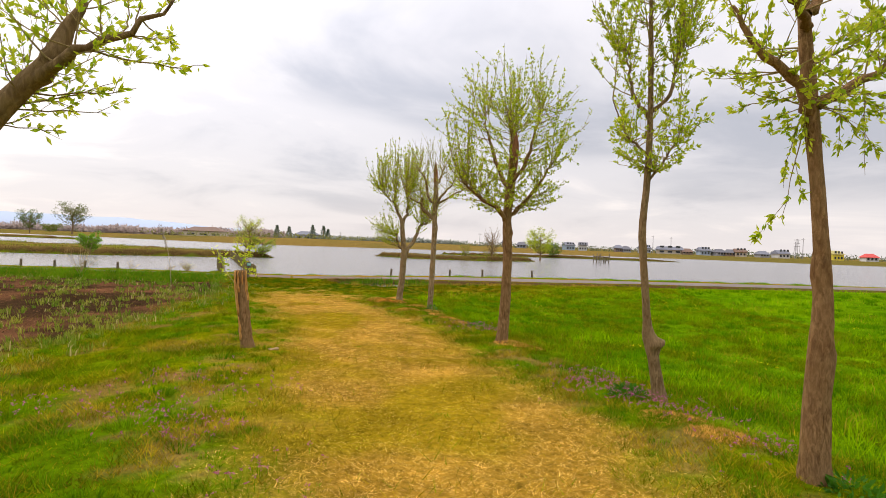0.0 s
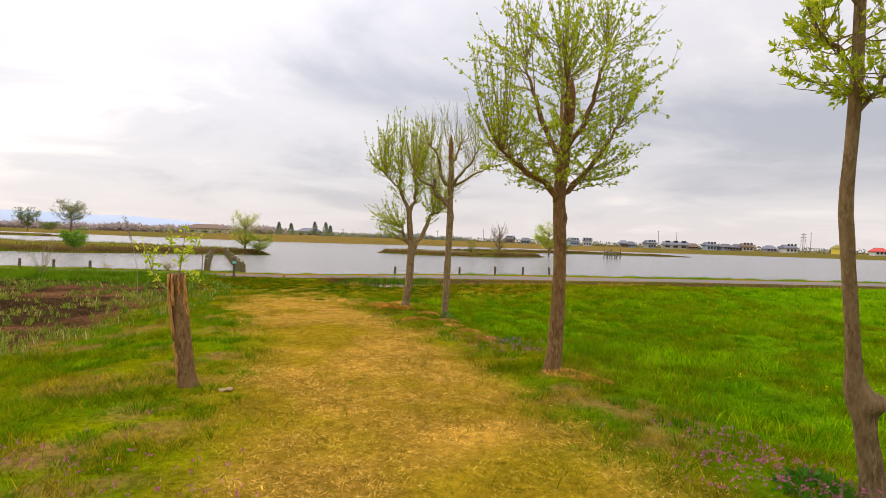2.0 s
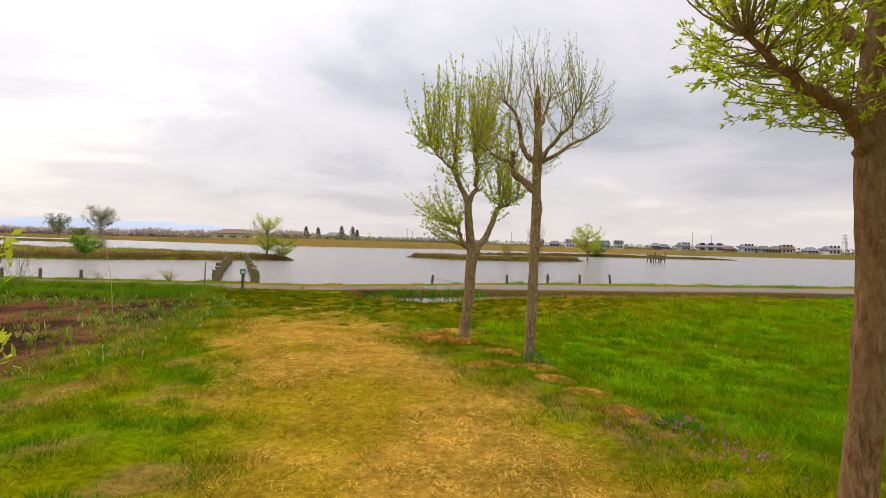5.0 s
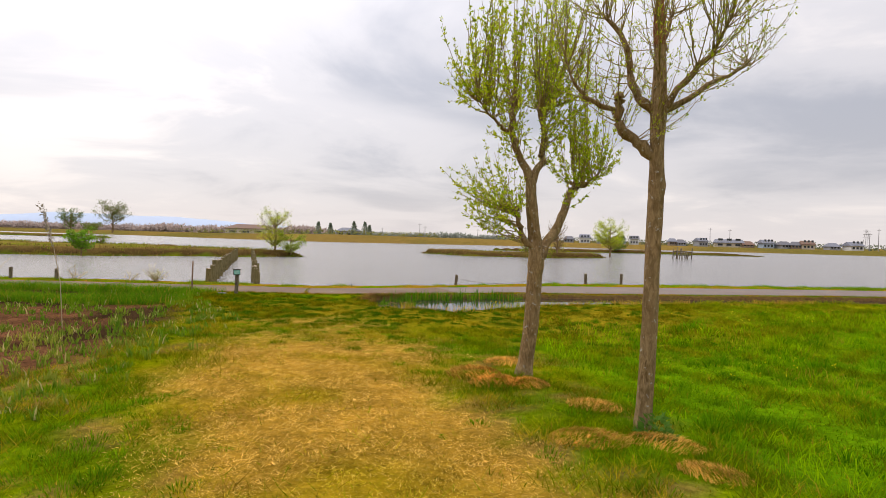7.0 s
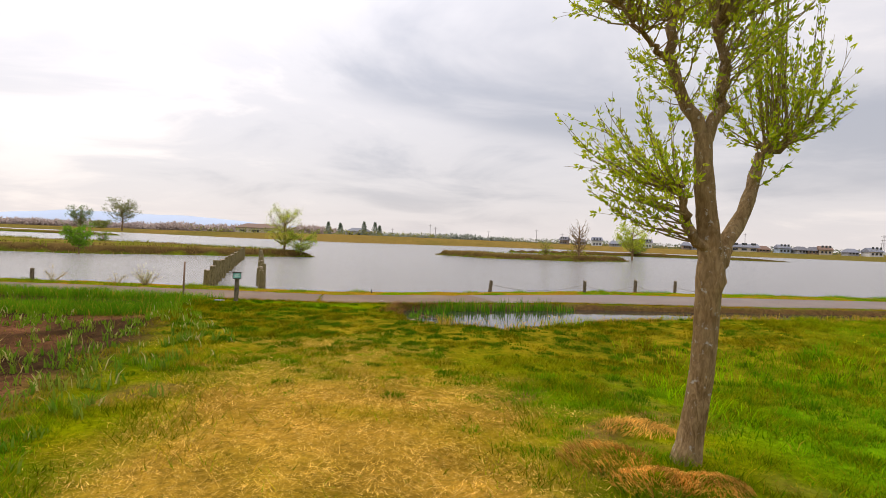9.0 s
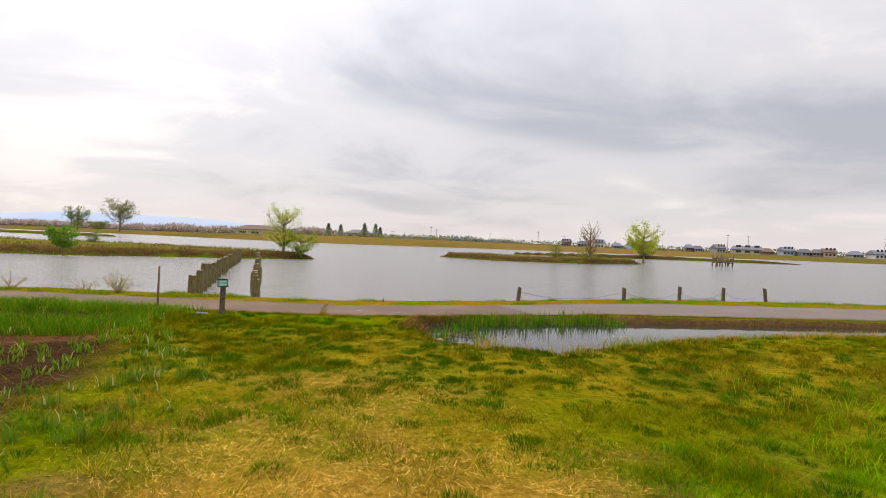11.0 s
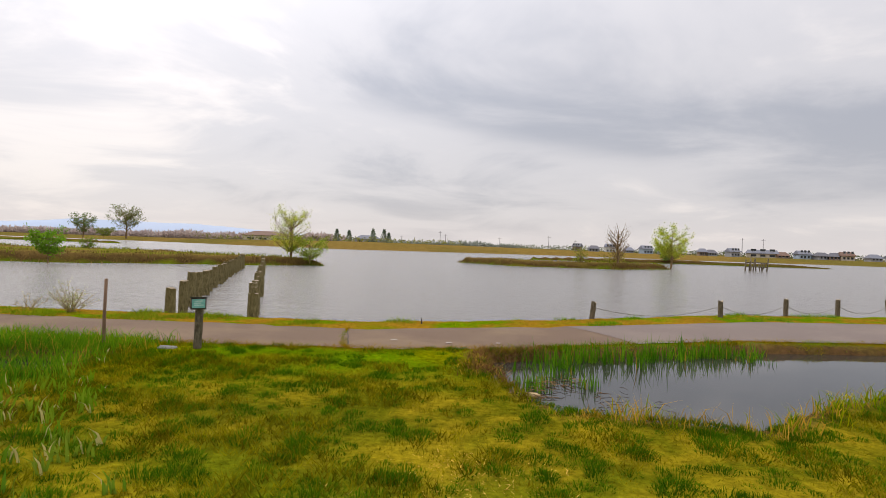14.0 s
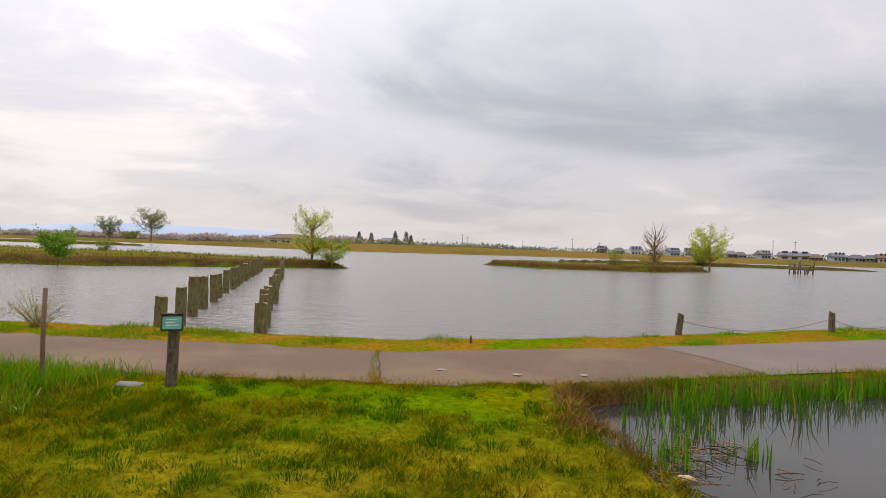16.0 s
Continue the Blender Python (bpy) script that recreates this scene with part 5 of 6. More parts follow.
def tufts_np(tx, ty, rad, tall, per, rng, dark, light, wide=0.006):
    """Domed grass tufts: blades lean outwards and are tallest in the middle."""
    k = np.maximum(14, (per * (rad / 0.1) ** 1.4)).astype(int)
    R, H = np.repeat(rad, k), np.repeat(tall, k)
    tone = np.repeat(rng.uniform(0, 1, len(tx)), k)
    a = rng.uniform(0, 2 * math.pi, len(R))
    u = np.sqrt(rng.uniform(0, 1, len(R)))
    wx = 1 + 0.35 * np.repeat(rng.uniform(-1, 1, len(tx)), k)
    x, y = np.repeat(tx, k) + np.cos(a) * R * u * wx, np.repeat(ty, k) + np.sin(a) * R * u / wx
    n = len(x)
    c = mixcol(dark, light, np.clip(tone * 0.65 + rng.uniform(-0.2, 0.45, n), 0, 1))
    return blades_np(x, y, height(x, y), H * (1 - 0.55 * u ** 2) * rng.uniform(0.6, 1.15, n), rng.uniform(0.7, 1.3, n) * wide, 0.2 + 0.9 * u * rng.uniform(0.4, 1.2, n), rng, c, True, a + rng.normal(0, 0.5, n))


rng = np.random.default_rng(77)
# straw of the worn path, pressed flat: a fine layer and, on it, longer pale stems
for count, length, width, low, high, name in ((1050000, (1.2, 4.2), (0.004, 0.008), 0.88, 1.1, "path_straw"), (420000, (2.4, 5.2), (0.003, 0.006), 1.05, 1.25, "straw_stems")):
    x, y = scatter(count, -8.5, 5, 0.5, 23.0, rng)
    pm = path_mask(x, y)
    keep = (rng.uniform(0, 1, len(x)) < pm ** 0.8) & clear_of(x, y) & ((name == "path_straw") | (fnoise(x, y, 0.7, 71) + 0.25 * rng.uniform(-1, 1, len(x)) < 0.56))
    x, y = x[keep], y[keep]
    n = len(x)
    f = step(0.42, 0.68, fnoise(x, y, 0.7, 71))
    c = mixcol(mixcol(DRY * low, DRY * np.array((1.5, 1.68, 3.8)) * high, rng.uniform(0, 1, n) ** 1.5), mixcol(OLIVE * 0.7, LIME * 0.85, rng.uniform(0, 1, n)), np.clip((0.9 if name == "path_straw" else 0.45) * f * rng.uniform(0.3, 1.3, n), 0, 1))
    c = c * rng.uniform(0.8, 1.2, n)[:, None] * patchy(x, y, 11.0, 141, 0.72, 1.5)
    stuff(name, blades_np(x, y, height(x, y) + 0.006, rng.uniform(0.006, 0.02, n), rng.uniform(*width, n), rng.uniform(*length, n), rng, c, False), MAT_STRAW, "flattened dry straw of the worn footpath", "straw")

# short turf of the verges and of the lawn by the road
x, y = scatter(900000, -11, 10, 0.5, 27.6, rng)
p, m = path_mask(x, y), mud_mask(x, y)
tuft = fnoise(x, y, 2.2, 81)
lawn = step(17.0, 21.5, y) * (1 - step(1.0, 5.0, x))
keep = (rng.uniform(0, 1, len(x)) < (1 - 0.9 * p) * (1 - 0.98 * m) * (0.5 + 0.7 * step(0.35, 0.65, tuft)) * (1 - 0.1 * lawn)) & clear_of(x, y)
x, y, tuft, lawn, p = x[keep], y[keep], tuft[keep], lawn[keep], p[keep]
n = len(x)
mid_line = 0.5 * (np.interp(y, PATH_L[:, 0], PATH_L[:, 1]) + np.interp(y, PATH_R[:, 0], PATH_R[:, 1]))
dryness = np.clip(0.08 + 0.5 * step(0.5, 0.62, fnoise(x, y, 1.7, 79)) * (1 - meadow_mask(x, y)) * (1 - 0.7 * lawn) + 0.35 * p + 0.25 * lawn * (tuft < 0.5) + 0.45 * (1 - step(6.0, 10.5, y)) * step(0.36, 0.5, fnoise(x, y, 1.4, 87)) * step(3.4, 1.6, np.abs(x - mid_line) - 1.2), 0, 0.85)
c = mixcol(GREEN * 0.62, LIME, np.clip(rng.uniform(0, 1, n) * 0.6 + 0.6 * lawn - 0.5 * lawn * step(0.5, 0.66, tuft), 0, 1))
c = mixcol(c, mixcol(DRY * 0.75, OLIVE * 1.1, rng.uniform(0, 1, n)), (rng.uniform(0, 1, n) < dryness) * 0.85)
c = mixcol(c, mixcol(OLIVE * 1.05, LIME * 0.65, rng.uniform(0, 1, n)), 0.7 * lawn)
c = c * rng.uniform(0.65, 1.15, n)[:, None] * patchy(x, y, 8.0, 143, 0.55, 1.4) * (1 - 0.36 * lawn)[:, None]
h = (0.03 + 0.075 * step(0.4, 0.72, tuft)) * rng.uniform(0.6, 1.35, n) * (1 - 0.3 * lawn)
stuff("grass", blades_np(x, y, height(x, y), h, rng.uniform(0.005, 0.009, n) * (1 + 0.4 * lawn), rng.uniform(0.3, 1.5, n), rng, c, False), MAT_GRASS, "short tufted green and yellow grass of the verge", "grass")

# domed dark green tufts of the lawn
DEEP, FRESH = np.array((0.032, 0.095, 0.003)), np.array((0.095, 0.20, 0.004))
tx, ty = scatter(5600, -10.5, 3.0, 17.0, 26.0, rng)
wt = np.interp(ty, [16.5, 19.0, 20.5, 24.0], [0.05, 0.35, 0.75, 0.70]) * (0.25 + 0.75 * step(0.30, 0.52, fnoise(tx, ty, 0.9, 121))) * (1 - 0.6 * step(-1.5, 1.0, tx))
keep = (rng.uniform(0, 1, len(tx)) < wt) & clear_of(tx, ty) & (mud_mask(tx, ty) < 0.2)
tx, ty = tx[keep], ty[keep]
r = 0.045 + 0.085 * rng.uniform(0, 1, len(tx)) ** 1.6
stuff("grass_tufts", tufts_np(tx, ty, r, 0.022 + r * rng.uniform(0.35, 0.65, len(r)), 105, rng, DEEP, FRESH, 0.0055), MAT_GRASS, "domed dark green grass tufts on the lawn", "grass")

# soft green clumps of the verges, and a few small ones on the worn path
tx, ty = scatter(5200, -7.5, 7.0, 1.0, 19.5, rng)
pm = path_mask(tx, ty)
wt = 0.55 * (1 - pm) * step(0.34, 0.56, fnoise(tx, ty, 1.0, 123)) + 0.35 * np.clip(4 * pm * (1 - pm), 0, 1) * step(0.45, 0.6, fnoise(tx, ty, 1.0, 123)) + 0.035 * pm
keep = (rng.uniform(0, 1, len(tx)) < wt) & (mud_mask(tx, ty) < 0.3)
tx, ty, pm = tx[keep], ty[keep], pm[keep]
r = (0.06 + 0.12 * rng.uniform(0, 1, len(tx)) ** 1.5) * (1 - 0.4 * pm)
stuff("grass_clumps", tufts_np(tx, ty, r, (0.03 + r * rng.uniform(0.35, 0.7, len(r))) * (1 - 0.5 * pm), 52, rng, np.array((0.06, 0.16, 0.003)), np.array((0.21, 0.37, 0.006)), 0.0075), MAT_GRASS, "soft green grass clumps along the footpath", "grass")

# the tall meadow beyond the row of willows
x, y = scatter(290000, -1, 30, 1.0, 31, rng)
pr = np.interp(y, PATH_R[:, 0], PATH_R[:, 1])
fall = np.clip(1.5 - (x - pr) / 16, 0.22, 1)
keep = (rng.uniform(0, 1, len(x)) < meadow_mask(x, y) * fall) & clear_of(x, y)
x, y = x[keep], y[keep]
n = len(x)
lush = fnoise(x, y, 0.45, 91)
tone = fnoise(x, y, 1.6, 94)
c = mixcol(np.array((0.075, 0.20, 0.002)), np.array((0.31, 0.48, 0.004)), np.clip(0.6 * lush + 0.8 * (tone - 0.3) + rng.uniform(-0.4, 0.35, n), 0, 1))
c = mixcol(c, DRY * 0.8, (rng.uniform(0, 1, n) < 0.03 + 0.25 * step(0.62, 0.72, fnoise(x, y, 0.8, 96))) * 0.7)
c = c * patchy(x, y, 3.0, 145, 0.7, 1.3)
h = (0.05 + 0.15 * step(0.35, 0.7, lush) * (0.5 + tone)) * rng.uniform(0.5, 1.3, n)
stuff("meadow_grass", blades_np(x, y, height(x, y), h, rng.uniform(0.007, 0.013, n), rng.uniform(0.3, 1.2, n), rng, c), MAT_GRASS, "lush bright green meadow grass", "grass")
tx, ty = scatter(1500, 0, 24, 2.0, 28, rng)
keep = (rng.uniform(0, 1, len(tx)) < 0.7 * meadow_mask(tx, ty)) & clear_of(tx, ty)
tx, ty = tx[keep], ty[keep]
r = rng.uniform(0.08, 0.22, len(tx))
stuff("meadow_tufts", tufts_np(tx, ty, r, 0.06 + r * rng.uniform(0.5, 0.9, len(r)), 26, rng, np.array((0.045, 0.15, 0.002)), np.array((0.16, 0.36, 0.004)), 0.011), MAT_GRASS, "taller dark green tufts in the meadow", "grass")

# young iris fans on and round the dark mud: flat leaves, green below with pale tips
tx, ty = scatter(15000, -22, -5.0, 4.5, 23.6, rng)
m = mud_mask(tx, ty)
edge = mud_edge(ty)
rim = 0.6 * np.exp(-((tx - edge - 0.0) / 0.6) ** 2) + 0.55 * m * step(0.50, 0.62, fnoise(tx, ty, 0.75, 95)) + 0.06 * m + 0.8 * step(-9.5, -11, tx) * step(19.5, 21.0, ty)
keep = (rng.uniform(0, 1, len(tx)) < 0.5 * np.clip(rim, 0, 1)) & clear_of(tx, ty)
tx, ty = tx[keep], ty[keep]
k = 9
hue = np.repeat(np.clip(0.15 + 0.55 * (fnoise(tx, ty, 0.5, 98) - 0.2) * 2 - 0.25 * step(15, 19, ty) + rng.uniform(-0.35, 0.35, len(tx)), 0, 1), k)
big = np.repeat(rng.uniform(0.7, 1.3, len(tx)), k)
x, y = np.repeat(tx, k) + rng.normal(0, 0.04, len(tx) * k), np.repeat(ty, k) + rng.normal(0, 0.03, len(ty) * k)
n = len(x)
far_green = step(19.5, 22, y)
c = mixcol(mixcol(np.array((0.10, 0.22, 0.015)), np.array((0.36, 0.36, 0.06)), np.clip(hue + rng.uniform(-0.2, 0.2, n), 0, 1)), GREEN * 1.0, 0.7 * far_green)
c = mixcol(c, np.array((0.62, 0.50, 0.24)), (rng.uniform(0, 1, n) < 0.09) * 0.8)
stuff("iris_shoots", blades_np(x, y, height(x, y), big * rng.uniform(0.07, 0.17, n), rng.uniform(0.014, 0.026, n), rng.uniform(0.1, 0.75, n), rng, c), MAT_GRASS, "young iris fans with pale tips on dark mud", "shoots")
# dead stalks strewn over the mud
x, y = scatter(46000, -20, -5.5, 4.5, 22.3, rng)
keep = rng.uniform(0, 1, len(x)) < mud_mask(x, y) ** 0.6
x, y = x[keep], y[keep]
n = len(x)
stuff("dead_stalks", blades_np(x, y, height(x, y) + 0.01, rng.uniform(0.01, 0.07, n), rng.uniform(0.006, 0.013, n), rng.uniform(2, 8, n), rng, mixcol(np.array((0.035, 0.02, 0.015)), np.array((0.30, 0.15, 0.085)), rng.uniform(0, 1, n) ** 2.6) * patchy(x, y, 1.2, 147, 0.45, 1.3), False), MAT_STRAW, "dead brown stalks lying on dark mud", "straw")

# tall grass by the ditch and the field edge
x, y = scatter(70000, -22, -9.0, 21.6, 24.6, rng)
keep = (rng.uniform(0, 1, len(x)) < 0.95 * step(-9.0, -10.2, x + 0.5 * (fnoise(x, y, 1.2, 97) - 0.5))) & (y < road_near(x) - 0.05) & (pond_depth(x, y) < 0.12)
x, y = x[keep], y[keep]
n = len(x)
c = mixcol(np.array((0.055, 0.18, 0.006)), np.array((0.20, 0.37, 0.012)), np.clip(fnoise(x, y, 1.5, 101) + rng.uniform(-0.4, 0.4, n), 0, 1))
c = mixcol(c, DRY * 0.9, (rng.uniform(0, 1, n) < 0.07) * 0.9)
stuff("tall_grass", blades_np(x, y, height(x, y), rng.uniform(0.10, 0.30, n) * (0.55 + 0.9 * fnoise(x, y, 1.1, 102)), rng.uniform(0.006, 0.011, n), rng.uniform(0.2, 0.9, n), rng, c), MAT_GRASS, "tall bright green grass along the ditch", "grass")

# reeds standing in the pond in loose bunches
bx = np.r_[rng.uniform(-4.75, -0.9, 88), rng.uniform(-4.75, -3.85, 26)]
by = np.r_[road_near(bx[:88]) - 0.5 - np.abs(rng.normal(0, 0.22, 88)), rng.uniform(23.5, 25.0, 26)]
small = np.r_[rng.uniform(0.7, 1.05, 88) - 0.35 * step(-2.0, -0.9, bx[:88]), rng.uniform(0.4, 0.85, 26)]
keep = (pond_depth(bx, by) > -0.12)
bx, by, small = bx[keep], by[keep], small[keep]
k = 10
x, y = np.repeat(bx, k) + rng.normal(0, 0.055, len(bx) * k), np.repeat(by, k) + rng.normal(0, 0.045, len(bx) * k)
n = len(x)
c = mixcol(np.array((0.045, 0.16, 0.006)), np.array((0.17, 0.36, 0.014)), np.clip(np.repeat(rng.uniform(0, 0.7, len(bx)), k) + rng.uniform(-0.2, 0.4, n), 0, 1))
c = mixcol(c, DRY * 0.8, (rng.uniform(0, 1, n) < 0.04) * 0.9)
stuff("reeds", blades_np(x, y, np.full(n, POND - 0.1), np.repeat(small, k) * rng.uniform(0.25, 0.52, n), rng.uniform(0.011, 0.021, n), np.abs(rng.normal(0, 0.16, n)) + 0.02, rng, c), MAT_GRASS, "fresh green reeds standing in the pond", "reeds")
# sedge along the near rim of the pond
x, y = scatter(90000, -5.6, 9, 22, 30, rng)
pd = pond_depth(x, y)
near_side = np.interp(x, PN[:, 0], PN[:, 1])
keep = (rng.uniform(0, 1, len(x)) < np.exp(-((pd + 0.22) / 0.22) ** 2) * (0.3 + 0.7 * (fnoise(x, y, 1.6, 103) > 0.45)) * (y < near_side + 0.6)) & (x > -5.4)
x, y = x[keep], y[keep]
n = len(x)
dry = (rng.uniform(0, 1, n) < np.clip(0.55 * (fnoise(x, y, 0.8, 105) > 0.47) + 0.12, 0, 1))
c = mixcol(mixcol(GREEN * 0.8, LIME, rng.uniform(0, 1, n)), mixcol(DRY * 0.75, DRY * 1.2, rng.uniform(0, 1, n)), dry * 0.95)
stuff("sedge", blades_np(x, y, height(x, y), rng.uniform(0.06, 0.26, n) * np.where(x < -3.9, 0.4, np.where(x > -1.0, 0.7, 1)), rng.uniform(0.007, 0.013, n), rng.uniform(0.2, 1.1, n), rng, c), MAT_GRASS, "dry and green sedge along the pond's rim", "sedge")
# withered brown growth on the pond's corner bank
x, y = scatter(9000, -5.5, -4.3, 23.3, 25.6, rng)
keep = (rng.uniform(0, 1, len(x)) < np.exp(-((pond_depth(x, y) + 0.12) / 0.22) ** 2)) & (y < road_near(x) - 0.15)
x, y = x[keep], y[keep]
n = len(x)
stuff("withered_sedge", blades_np(x, y, height(x, y), rng.uniform(0.03, 0.13, n), rng.uniform(0.006, 0.012, n), rng.uniform(0.4, 2.0, n), rng, mixcol(np.array((0.10, 0.045, 0.02)), np.array((0.36, 0.20, 0.07)), rng.uniform(0, 1, n) ** 1.4), False), MAT_STRAW, "withered brown sedge on the pond's bank", "sedge")
# dead reed stems heaped in the corner and floating near it
pcs = []
g = np.random.default_rng(31)
for spread, cx, cy, count, pale in ((0.10, -4.70, 23.25, 70, 1.1), (0.09, -4.35, 23.62, 26, 0.7), (0.07, -4.15, 23.95, 22, 0.9), (0.22, -3.5, 23.3, 11, 0.35), (0.3, -4.0, 23.4, 10, 0.4)):
    for _ in range(count):
        px, py, a = cx + g.normal(0, spread * 1.4), cy + g.normal(0, spread), g.normal(-0.5, 0.6 if spread < 0.2 else 1.3)
        L = g.uniform(0.06, 0.22)
        z = POND + 0.012 + abs(g.normal(0, 0.03 if spread < 0.2 else 0.006))
        way = np.array((math.cos(a), math.sin(a), g.normal(0, 0.08)))
        V, T = tube_np(np.array((px, py, z)) + way * np.linspace(-0.5, 0.5, 3)[:, None] * L + np.array((0, 0, 1)) * np.array((0, 0.01, 0))[:, None], np.array((0.003, 0.003, 0.002)) * g.uniform(0.7, 1.3), 4)
        col = np.array((0.05, 0.03, 0.02)) + (np.array((0.45, 0.27, 0.13)) * pale) * g.uniform(0, 1) ** 1.1
        pcs.append((V, T, np.repeat(col[None], len(V), 0)))
stuff("reed_litter", join_np(pcs), MAT_STRAW, "brown dead reed stems heaped at the pond's corner", "litter")
chunk = thing("driftwood", Matrix.Translation((-4.52, 23.25, POND + 0.03)), "pale broken piece of wood among dead reeds", "driftwood")
part_np("wood_piece", tube_np([(-0.07, -0.01, 0), (-0.03, 0.0, 0.008), (0.03, 0.004, 0.01), (0.075, 0.015, 0.004)], [0.016, 0.026, 0.024, 0.012], 9, g, 0.12), plain("pale_driftwood", (0.55, 0.40, 0.22), 0.85), chunk)

# strip of grass between road and lake
x = rng.uniform(-30, 24, 70000)
y = road_far(x) + rng.uniform(-0.06, 1.0, len(x)) ** 1.0 * (bank_edge(x) - road_far(x) + 0.12)
n = len(x)
gg = fnoise(x, y, 1.3, 107)
c = mixcol(np.array((0.34, 0.20, 0.012)), np.array((0.15, 0.29, 0.012)), np.clip(step(0.42, 0.6, gg) * 0.8 + 0.5 * step(-4, -3, x), 0, 1))
stuff("bank_grass", blades_np(x, y, height(x, y), rng.uniform(0.012, 0.05, n) * (0.5 + 2.2 * step(0.5, 0.7, gg)), rng.uniform(0.009, 0.016, n), rng.uniform(0.3, 1.4, n), rng, c, False), MAT_GRASS, "yellow and green grass strip between road and lake", "grass")

# moss and grass creeping over the near edge of the road, and in the crack across it
x = rng.uniform(-24, 12, 42000)
y = road_near(x) + 0.16 * rng.normal(0, 1, len(x)) * fnoise(x, x * 0, 1.7, 131) * 1.6 - 0.04
cr = rng.uniform(0, 1, 1500)
crx = -6.95 + 0.12 * (fnoise(cr, cr * 0, 6.0, 133) - 0.5) + rng.normal(0, 0.022, 1500) * (1.3 - cr) - 0.45 * cr
x, y = np.r_[x, crx], np.r_[y, road_near(crx) + cr ** 1.5 * (road_far(crx) - road_near(crx))]
n = len(x)
c = mixcol(np.array((0.33, 0.20, 0.012)), np.array((0.17, 0.25, 0.010)), np.clip(step(0.4, 0.62, fnoise(x, y, 1.4, 135)) + rng.uniform(-0.3, 0.3, n), 0, 1))
stuff("road_moss", blades_np(x, y, np.maximum(height(x, y), np.where(y > road_near(x), -0.082, -1)), rng.uniform(0.012, 0.045, n), rng.uniform(0.007, 0.014, n), rng.uniform(0.4, 1.6, n), rng, c, False), MAT_GRASS, "orange moss and grass creeping onto the asphalt", "moss")
rowx = np.linspace(0, 1, 18)
cx = -6.95 - 0.45 * rowx + 0.1 * (fnoise(rowx, rowx * 0, 6.0, 133) - 0.5)
cyy = road_near(cx) + rowx * (road_far(cx) - road_near(cx))
cw = 0.004 + 0.007 * (1 - rowx)
V = np.concatenate([np.c_[cx - cw, cyy, -0.077 + 0.06 * rowx * (1 - rowx)], np.c_[cx + cw, cyy, -0.077 + 0.06 * rowx * (1 - rowx)]])
i = np.arange(17)
tagged(new("road_crack", mesh_np("road_crack", V, np.c_[i, i + 18, i + 19, i + 1], plain("dark_tar_crack", (0.06, 0.045, 0.035), 0.95))), "dark mossy crack across the asphalt", "crack", kind="structure")

# sedge along the islands
x, y = scatter(160000, -70, 13, 38, 83, rng)
il = isle(x, y)
keep = (il > -0.25) & (il < 3.5) & (rng.uniform(0, 1, len(x)) < np.where(il < 1.0, 0.9, 0.35))
x, y, il = x[keep], y[keep], il[keep]
n = len(x)
gg = fnoise(x, y, 0.35, 111)
c = mixcol(mixcol(np.array((0.11, 0.065, 0.03)), SEDGE * 0.85, rng.uniform(0, 1, n)), np.array((0.19, 0.23, 0.02)), step(0.42, 0.62, gg) * (il > 0.4) * 0.9)
stuff("island_sedge", blades_np(x, y, np.maximum(height(x, y), WATER), rng.uniform(0.05, 0.26, n) * (0.4 + gg), rng.uniform(0.03, 0.06, n), rng.uniform(0.15, 0.8, n), rng, c), MAT_GRASS, "brown and green sedge on the low islands", "sedge")


def tussock(x, y, r, h, seed, n=900, label="hump of pale dry straw under the willows", tone=(0.95, 1.5)):
    """A combed mat of long bent straw over a low hump."""
    g = np.random.default_rng(seed)
    a, d = g.uniform(0, 2 * math.pi, n), r * np.sqrt(g.uniform(0, 1, n)) * 0.85
    px, py = x + np.cos(a) * d * 1.25, y + np.sin(a) * d
    pz = height(px, py) + h * 0.75 * (1 - (d / r) ** 2)
    c = mixcol(DRY * tone[0] * np.array((0.9, 0.75, 1.1)), DRY * tone[1] * np.array((1, 0.92, 1.5)), g.uniform(0, 1, n)) * patchy(px, py, 9.0, seed, 0.65, 1.25)
    comb = g.uniform(0, 2 * math.pi) + 1.2 * (fnoise(px, py, 3.0, seed) - 0.5) * 4 + g.normal(0, 0.35, n)
    stuff("straw_tussock", blades_np(px, py, pz, g.uniform(0.25, 0.6, n) * h, g.uniform(0.004, 0.008, n), g.uniform(0.7, 1.9, n), g, c, True, comb), MAT_STRAW, label, "tussock")


for i, (tx, ty, r, h) in enumerate([(-1.95, 15.75, 0.30, 0.14), (-1.7, 15.35, 0.26, 0.13), (-1.35, 15.35, 0.24, 0.1), (-0.75, 14.7, 0.25, 0.08), (-0.35, 13.8, 0.3, 0.08), (-0.15, 13.2, 0.25, 0.07), (0.1, 12.6, 0.25, 0.07), (0.35, 11.9, 0.22, 0.07), (1.25, 9.4, 0.3, 0.07), (1.5, 9.2, 0.25, 0.06), (-0.95, 13.7, 0.3, 0.09), (2.5, 5.2, 0.35, 0.08), (2.75, 4.7, 0.3, 0.08), (-1.55, 16.5, 0.3, 0.09)]):
    tussock(tx, ty, r, h, 400 + i, 700)

tussock(-19.3, 50.9, 0.9, 0.55, 480, 1600, "rusty brown heap of dead sedge by the piles", (0.28, 0.5))
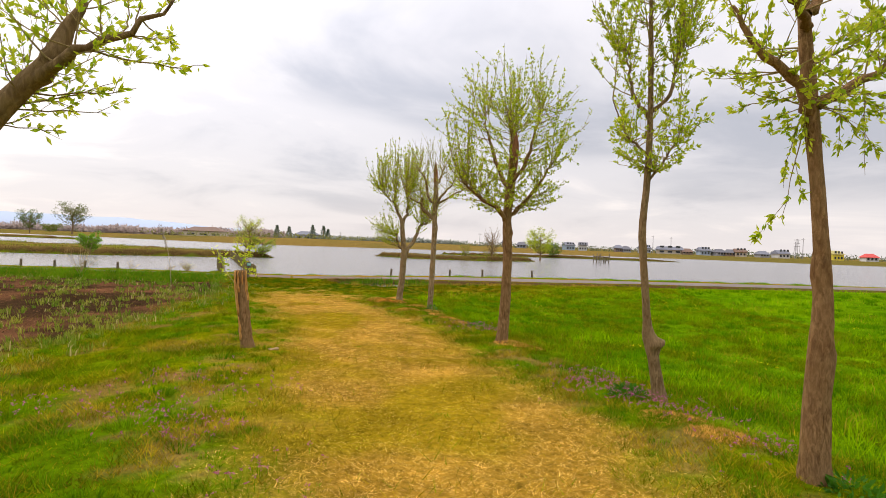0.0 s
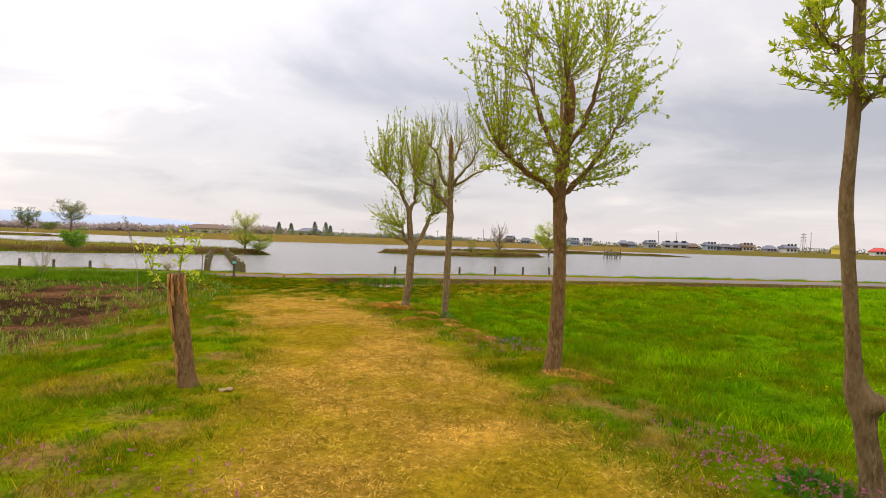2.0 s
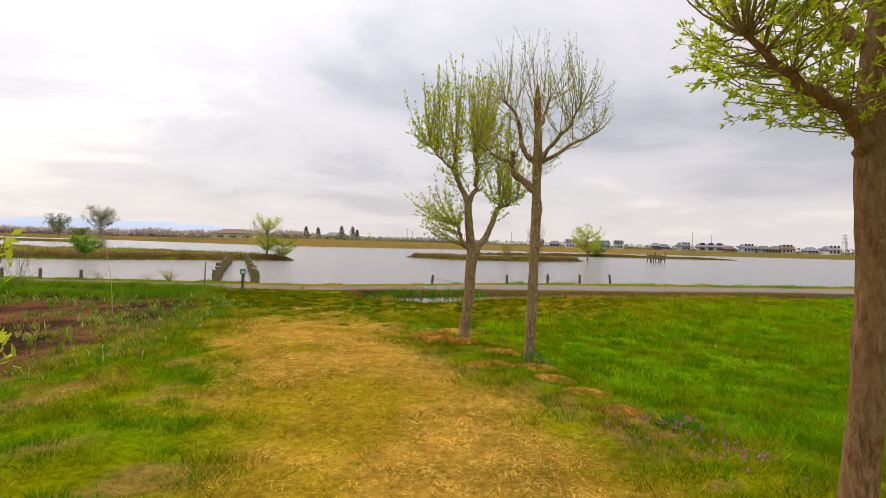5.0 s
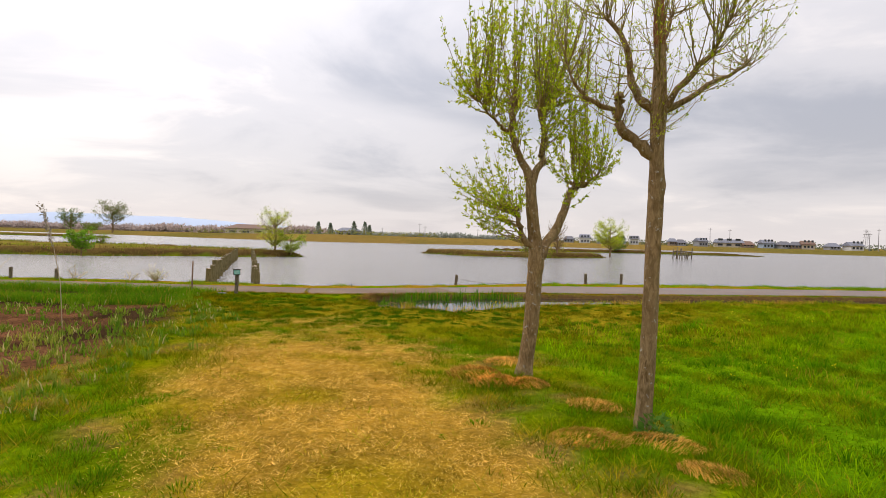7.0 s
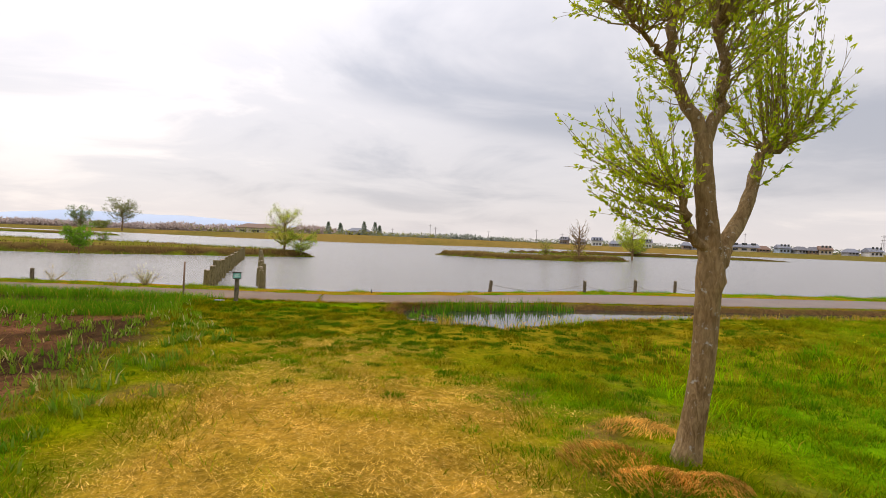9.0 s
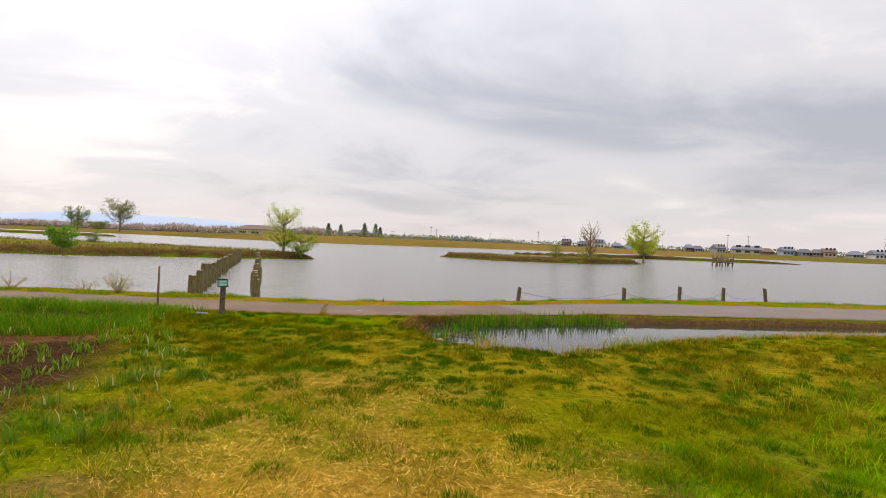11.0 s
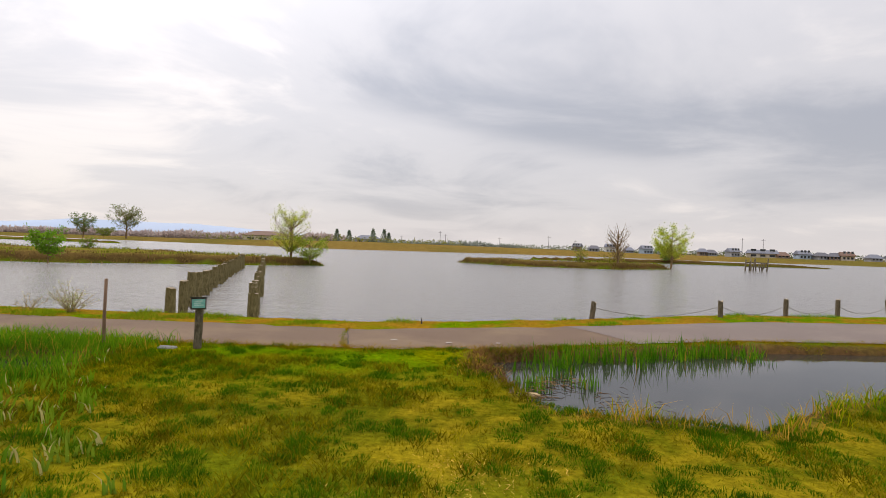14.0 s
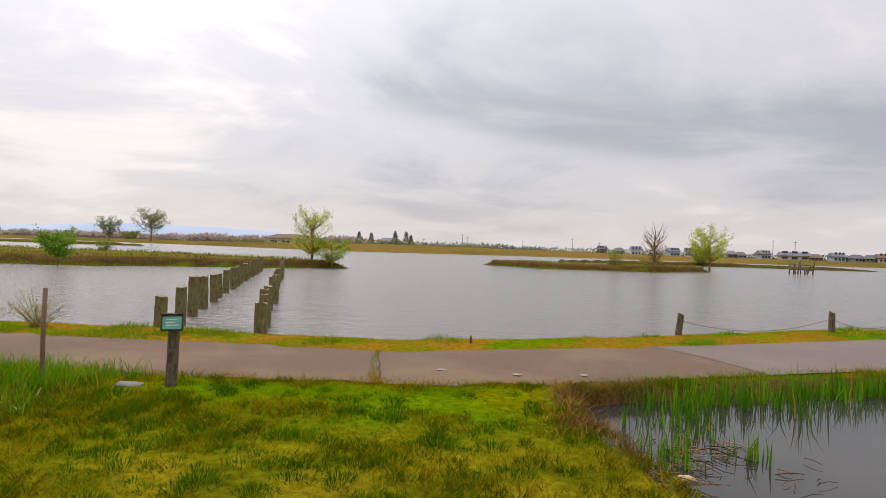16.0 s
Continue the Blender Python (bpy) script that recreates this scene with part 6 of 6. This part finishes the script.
# purple flowering weeds and dandelions
def flowers(name, spots, label, tint, tall, size):
    g = np.random.default_rng(len(spots))
    pcs, P = [], []
    for sx, sy, r, k in spots:
        px, py = sx + g.normal(0, r, k), sy + g.normal(0, r, k)
        pz = height(px, py)
        hh = g.uniform(0.5, 1.1, k) * tall
        pcs.append(blades_np(px, py, pz, hh, np.full(k, 0.006), np.full(k, 0.15), g, np.repeat((GREEN * 0.9)[None], k, 0)))
        q = np.repeat(np.c_[px, py, pz + hh * 0.92], 5, 0)
        P.append(q + g.normal(0, size * 0.3, q.shape))
    P = np.concatenate(P)
    pcs.append(leaves_np(P, g.normal(0, 1, P.shape), g, size, mixcol(np.array(tint) * 0.7, np.array(tint) * 1.25, g.uniform(0, 1, len(P)))))
    d = join_np(pcs)
    stuff(name, d, MAT_GRASS, label, "flowers")


g = np.random.default_rng(12)
flowers("purple_weeds", [(1.95, 6.3, 0.28, 130), (2.3, 5.9, 0.25, 90), (2.7, 5.4, 0.25, 60), (2.1, 7.0, 0.2, 40), (0.6, 11.2, 0.25, 60), (0.8, 10.6, 0.2, 40), (-2.6, 4.6, 0.3, 60), (-2.0, 4.2, 0.25, 50), (-3.0, 5.8, 0.4, 50), (-1.9, 5.6, 0.3, 40), (-3.9, 4.8, 0.3, 40), (-1.2, 3.2, 0.25, 30), (3.0, 4.2, 0.3, 60)], "small purple flowering weeds among grass", (0.52, 0.15, 0.30), 0.13, 0.026)
flowers("dandelions", [(pr_ + dx, y_, 0.35, int(g.integers(2, 6))) for y_, pr_, dx in [(float(a), float(np.interp(a, PATH_R[:, 0], PATH_R[:, 1])), float(b)) for a, b in zip(g.uniform(6, 24, 40), g.uniform(2.5, 12, 40))]], "yellow dandelions dotted over the meadow", (0.75, 0.60, 0.02), 0.26, 0.03)


def leafy_clump(x, y, r, h, seed, tint, label, n=260):
    g = np.random.default_rng(seed)
    a, d = g.uniform(0, 2 * math.pi, n), r * np.sqrt(g.uniform(0, 1, n))
    px, py = x + np.cos(a) * d, y + np.sin(a) * d
    P = np.c_[px, py, height(px, py) + h * (1 - (d / r) ** 2) * g.uniform(0.2, 1, n)]
    W = np.c_[np.cos(a), np.sin(a), g.uniform(0.2, 1.2, n)]
    dd = leaves_np(P, W, g, 0.075, mixcol(np.array(tint) * 0.8, np.array(tint) * 1.3, g.uniform(0, 1, n)))
    stuff("weed_clump", dd, MAT_LEAF, label, "weeds")


leafy_clump(2.3, 6.1, 0.22, 0.14, 1, (0.06, 0.20, 0.01), "dark green leafy weeds at a willow's foot")
leafy_clump(-0.35, 14.0, 0.14, 0.2, 2, (0.10, 0.22, 0.03), "small green weed at a willow's foot", 120)
leafy_clump(0.75, 11.5, 0.18, 0.12, 3, (0.08, 0.22, 0.01), "dark green leafy weeds beside the path", 160)
leafy_clump(3.2, 3.5, 0.2, 0.12, 4, (0.06, 0.19, 0.01), "dark green leafy weeds at a willow's foot", 160)

# the lone dry reed plume by the field
plume = thing("dry_reed", Matrix.Translation(on_ground(-9.3, 18.6)), "tall thin dry reed stalk with a feathery top", "reed")
part_np("stalk", tube_np([(0, 0, -0.05), (-0.05, 0, 0.8), (-0.2, 0, 1.5), (-0.42, 0, 2.15)], [0.008, 0.007, 0.005, 0.002], 5), plain("dry_reed_stalk", (0.42, 0.33, 0.20), 0.9), plume)
g = np.random.default_rng(3)
u = g.uniform(0, 1, 160)
P = np.c_[-0.2 - 0.24 * u + g.normal(0, 0.02, 160), g.normal(0, 0.02, 160), 1.45 + 0.72 * u + g.normal(0, 0.02, 160)]
part_np("plume", leaves_np(P, np.c_[-np.ones(160) * 0.4, np.zeros(160), np.ones(160)], g, 0.06, np.repeat(np.array([(0.34, 0.30, 0.26)]), 160, 0)), MAT_STRAW, plume, kind="stuff")

# a piece of torn pale bark lying near the stump
litter = thing("bark_scrap", Matrix.Translation(on_ground(-2.55, 8.15, 0.02)), "torn pale bark scrap lying in the grass", "litter")
bm = bmesh.new()
bmesh.ops.create_grid(bm, x_segments=6, y_segments=3, size=0.5, matrix=Matrix.Diagonal((0.15, 0.06, 1, 1)))
for v in bm.verts:
    v.co.z = 0.012 * math.sin(v.co.x * 40) + 0.012 * math.sin(v.co.y * 70 + 1)
    v.co.x += random.uniform(-0.01, 0.01)
bmesh.ops.solidify(bm, geom=bm.faces[:], thickness=0.006)
part("scrap", bm, plain("pale_bark_inside", (0.36, 0.24, 0.11), 0.9), litter)
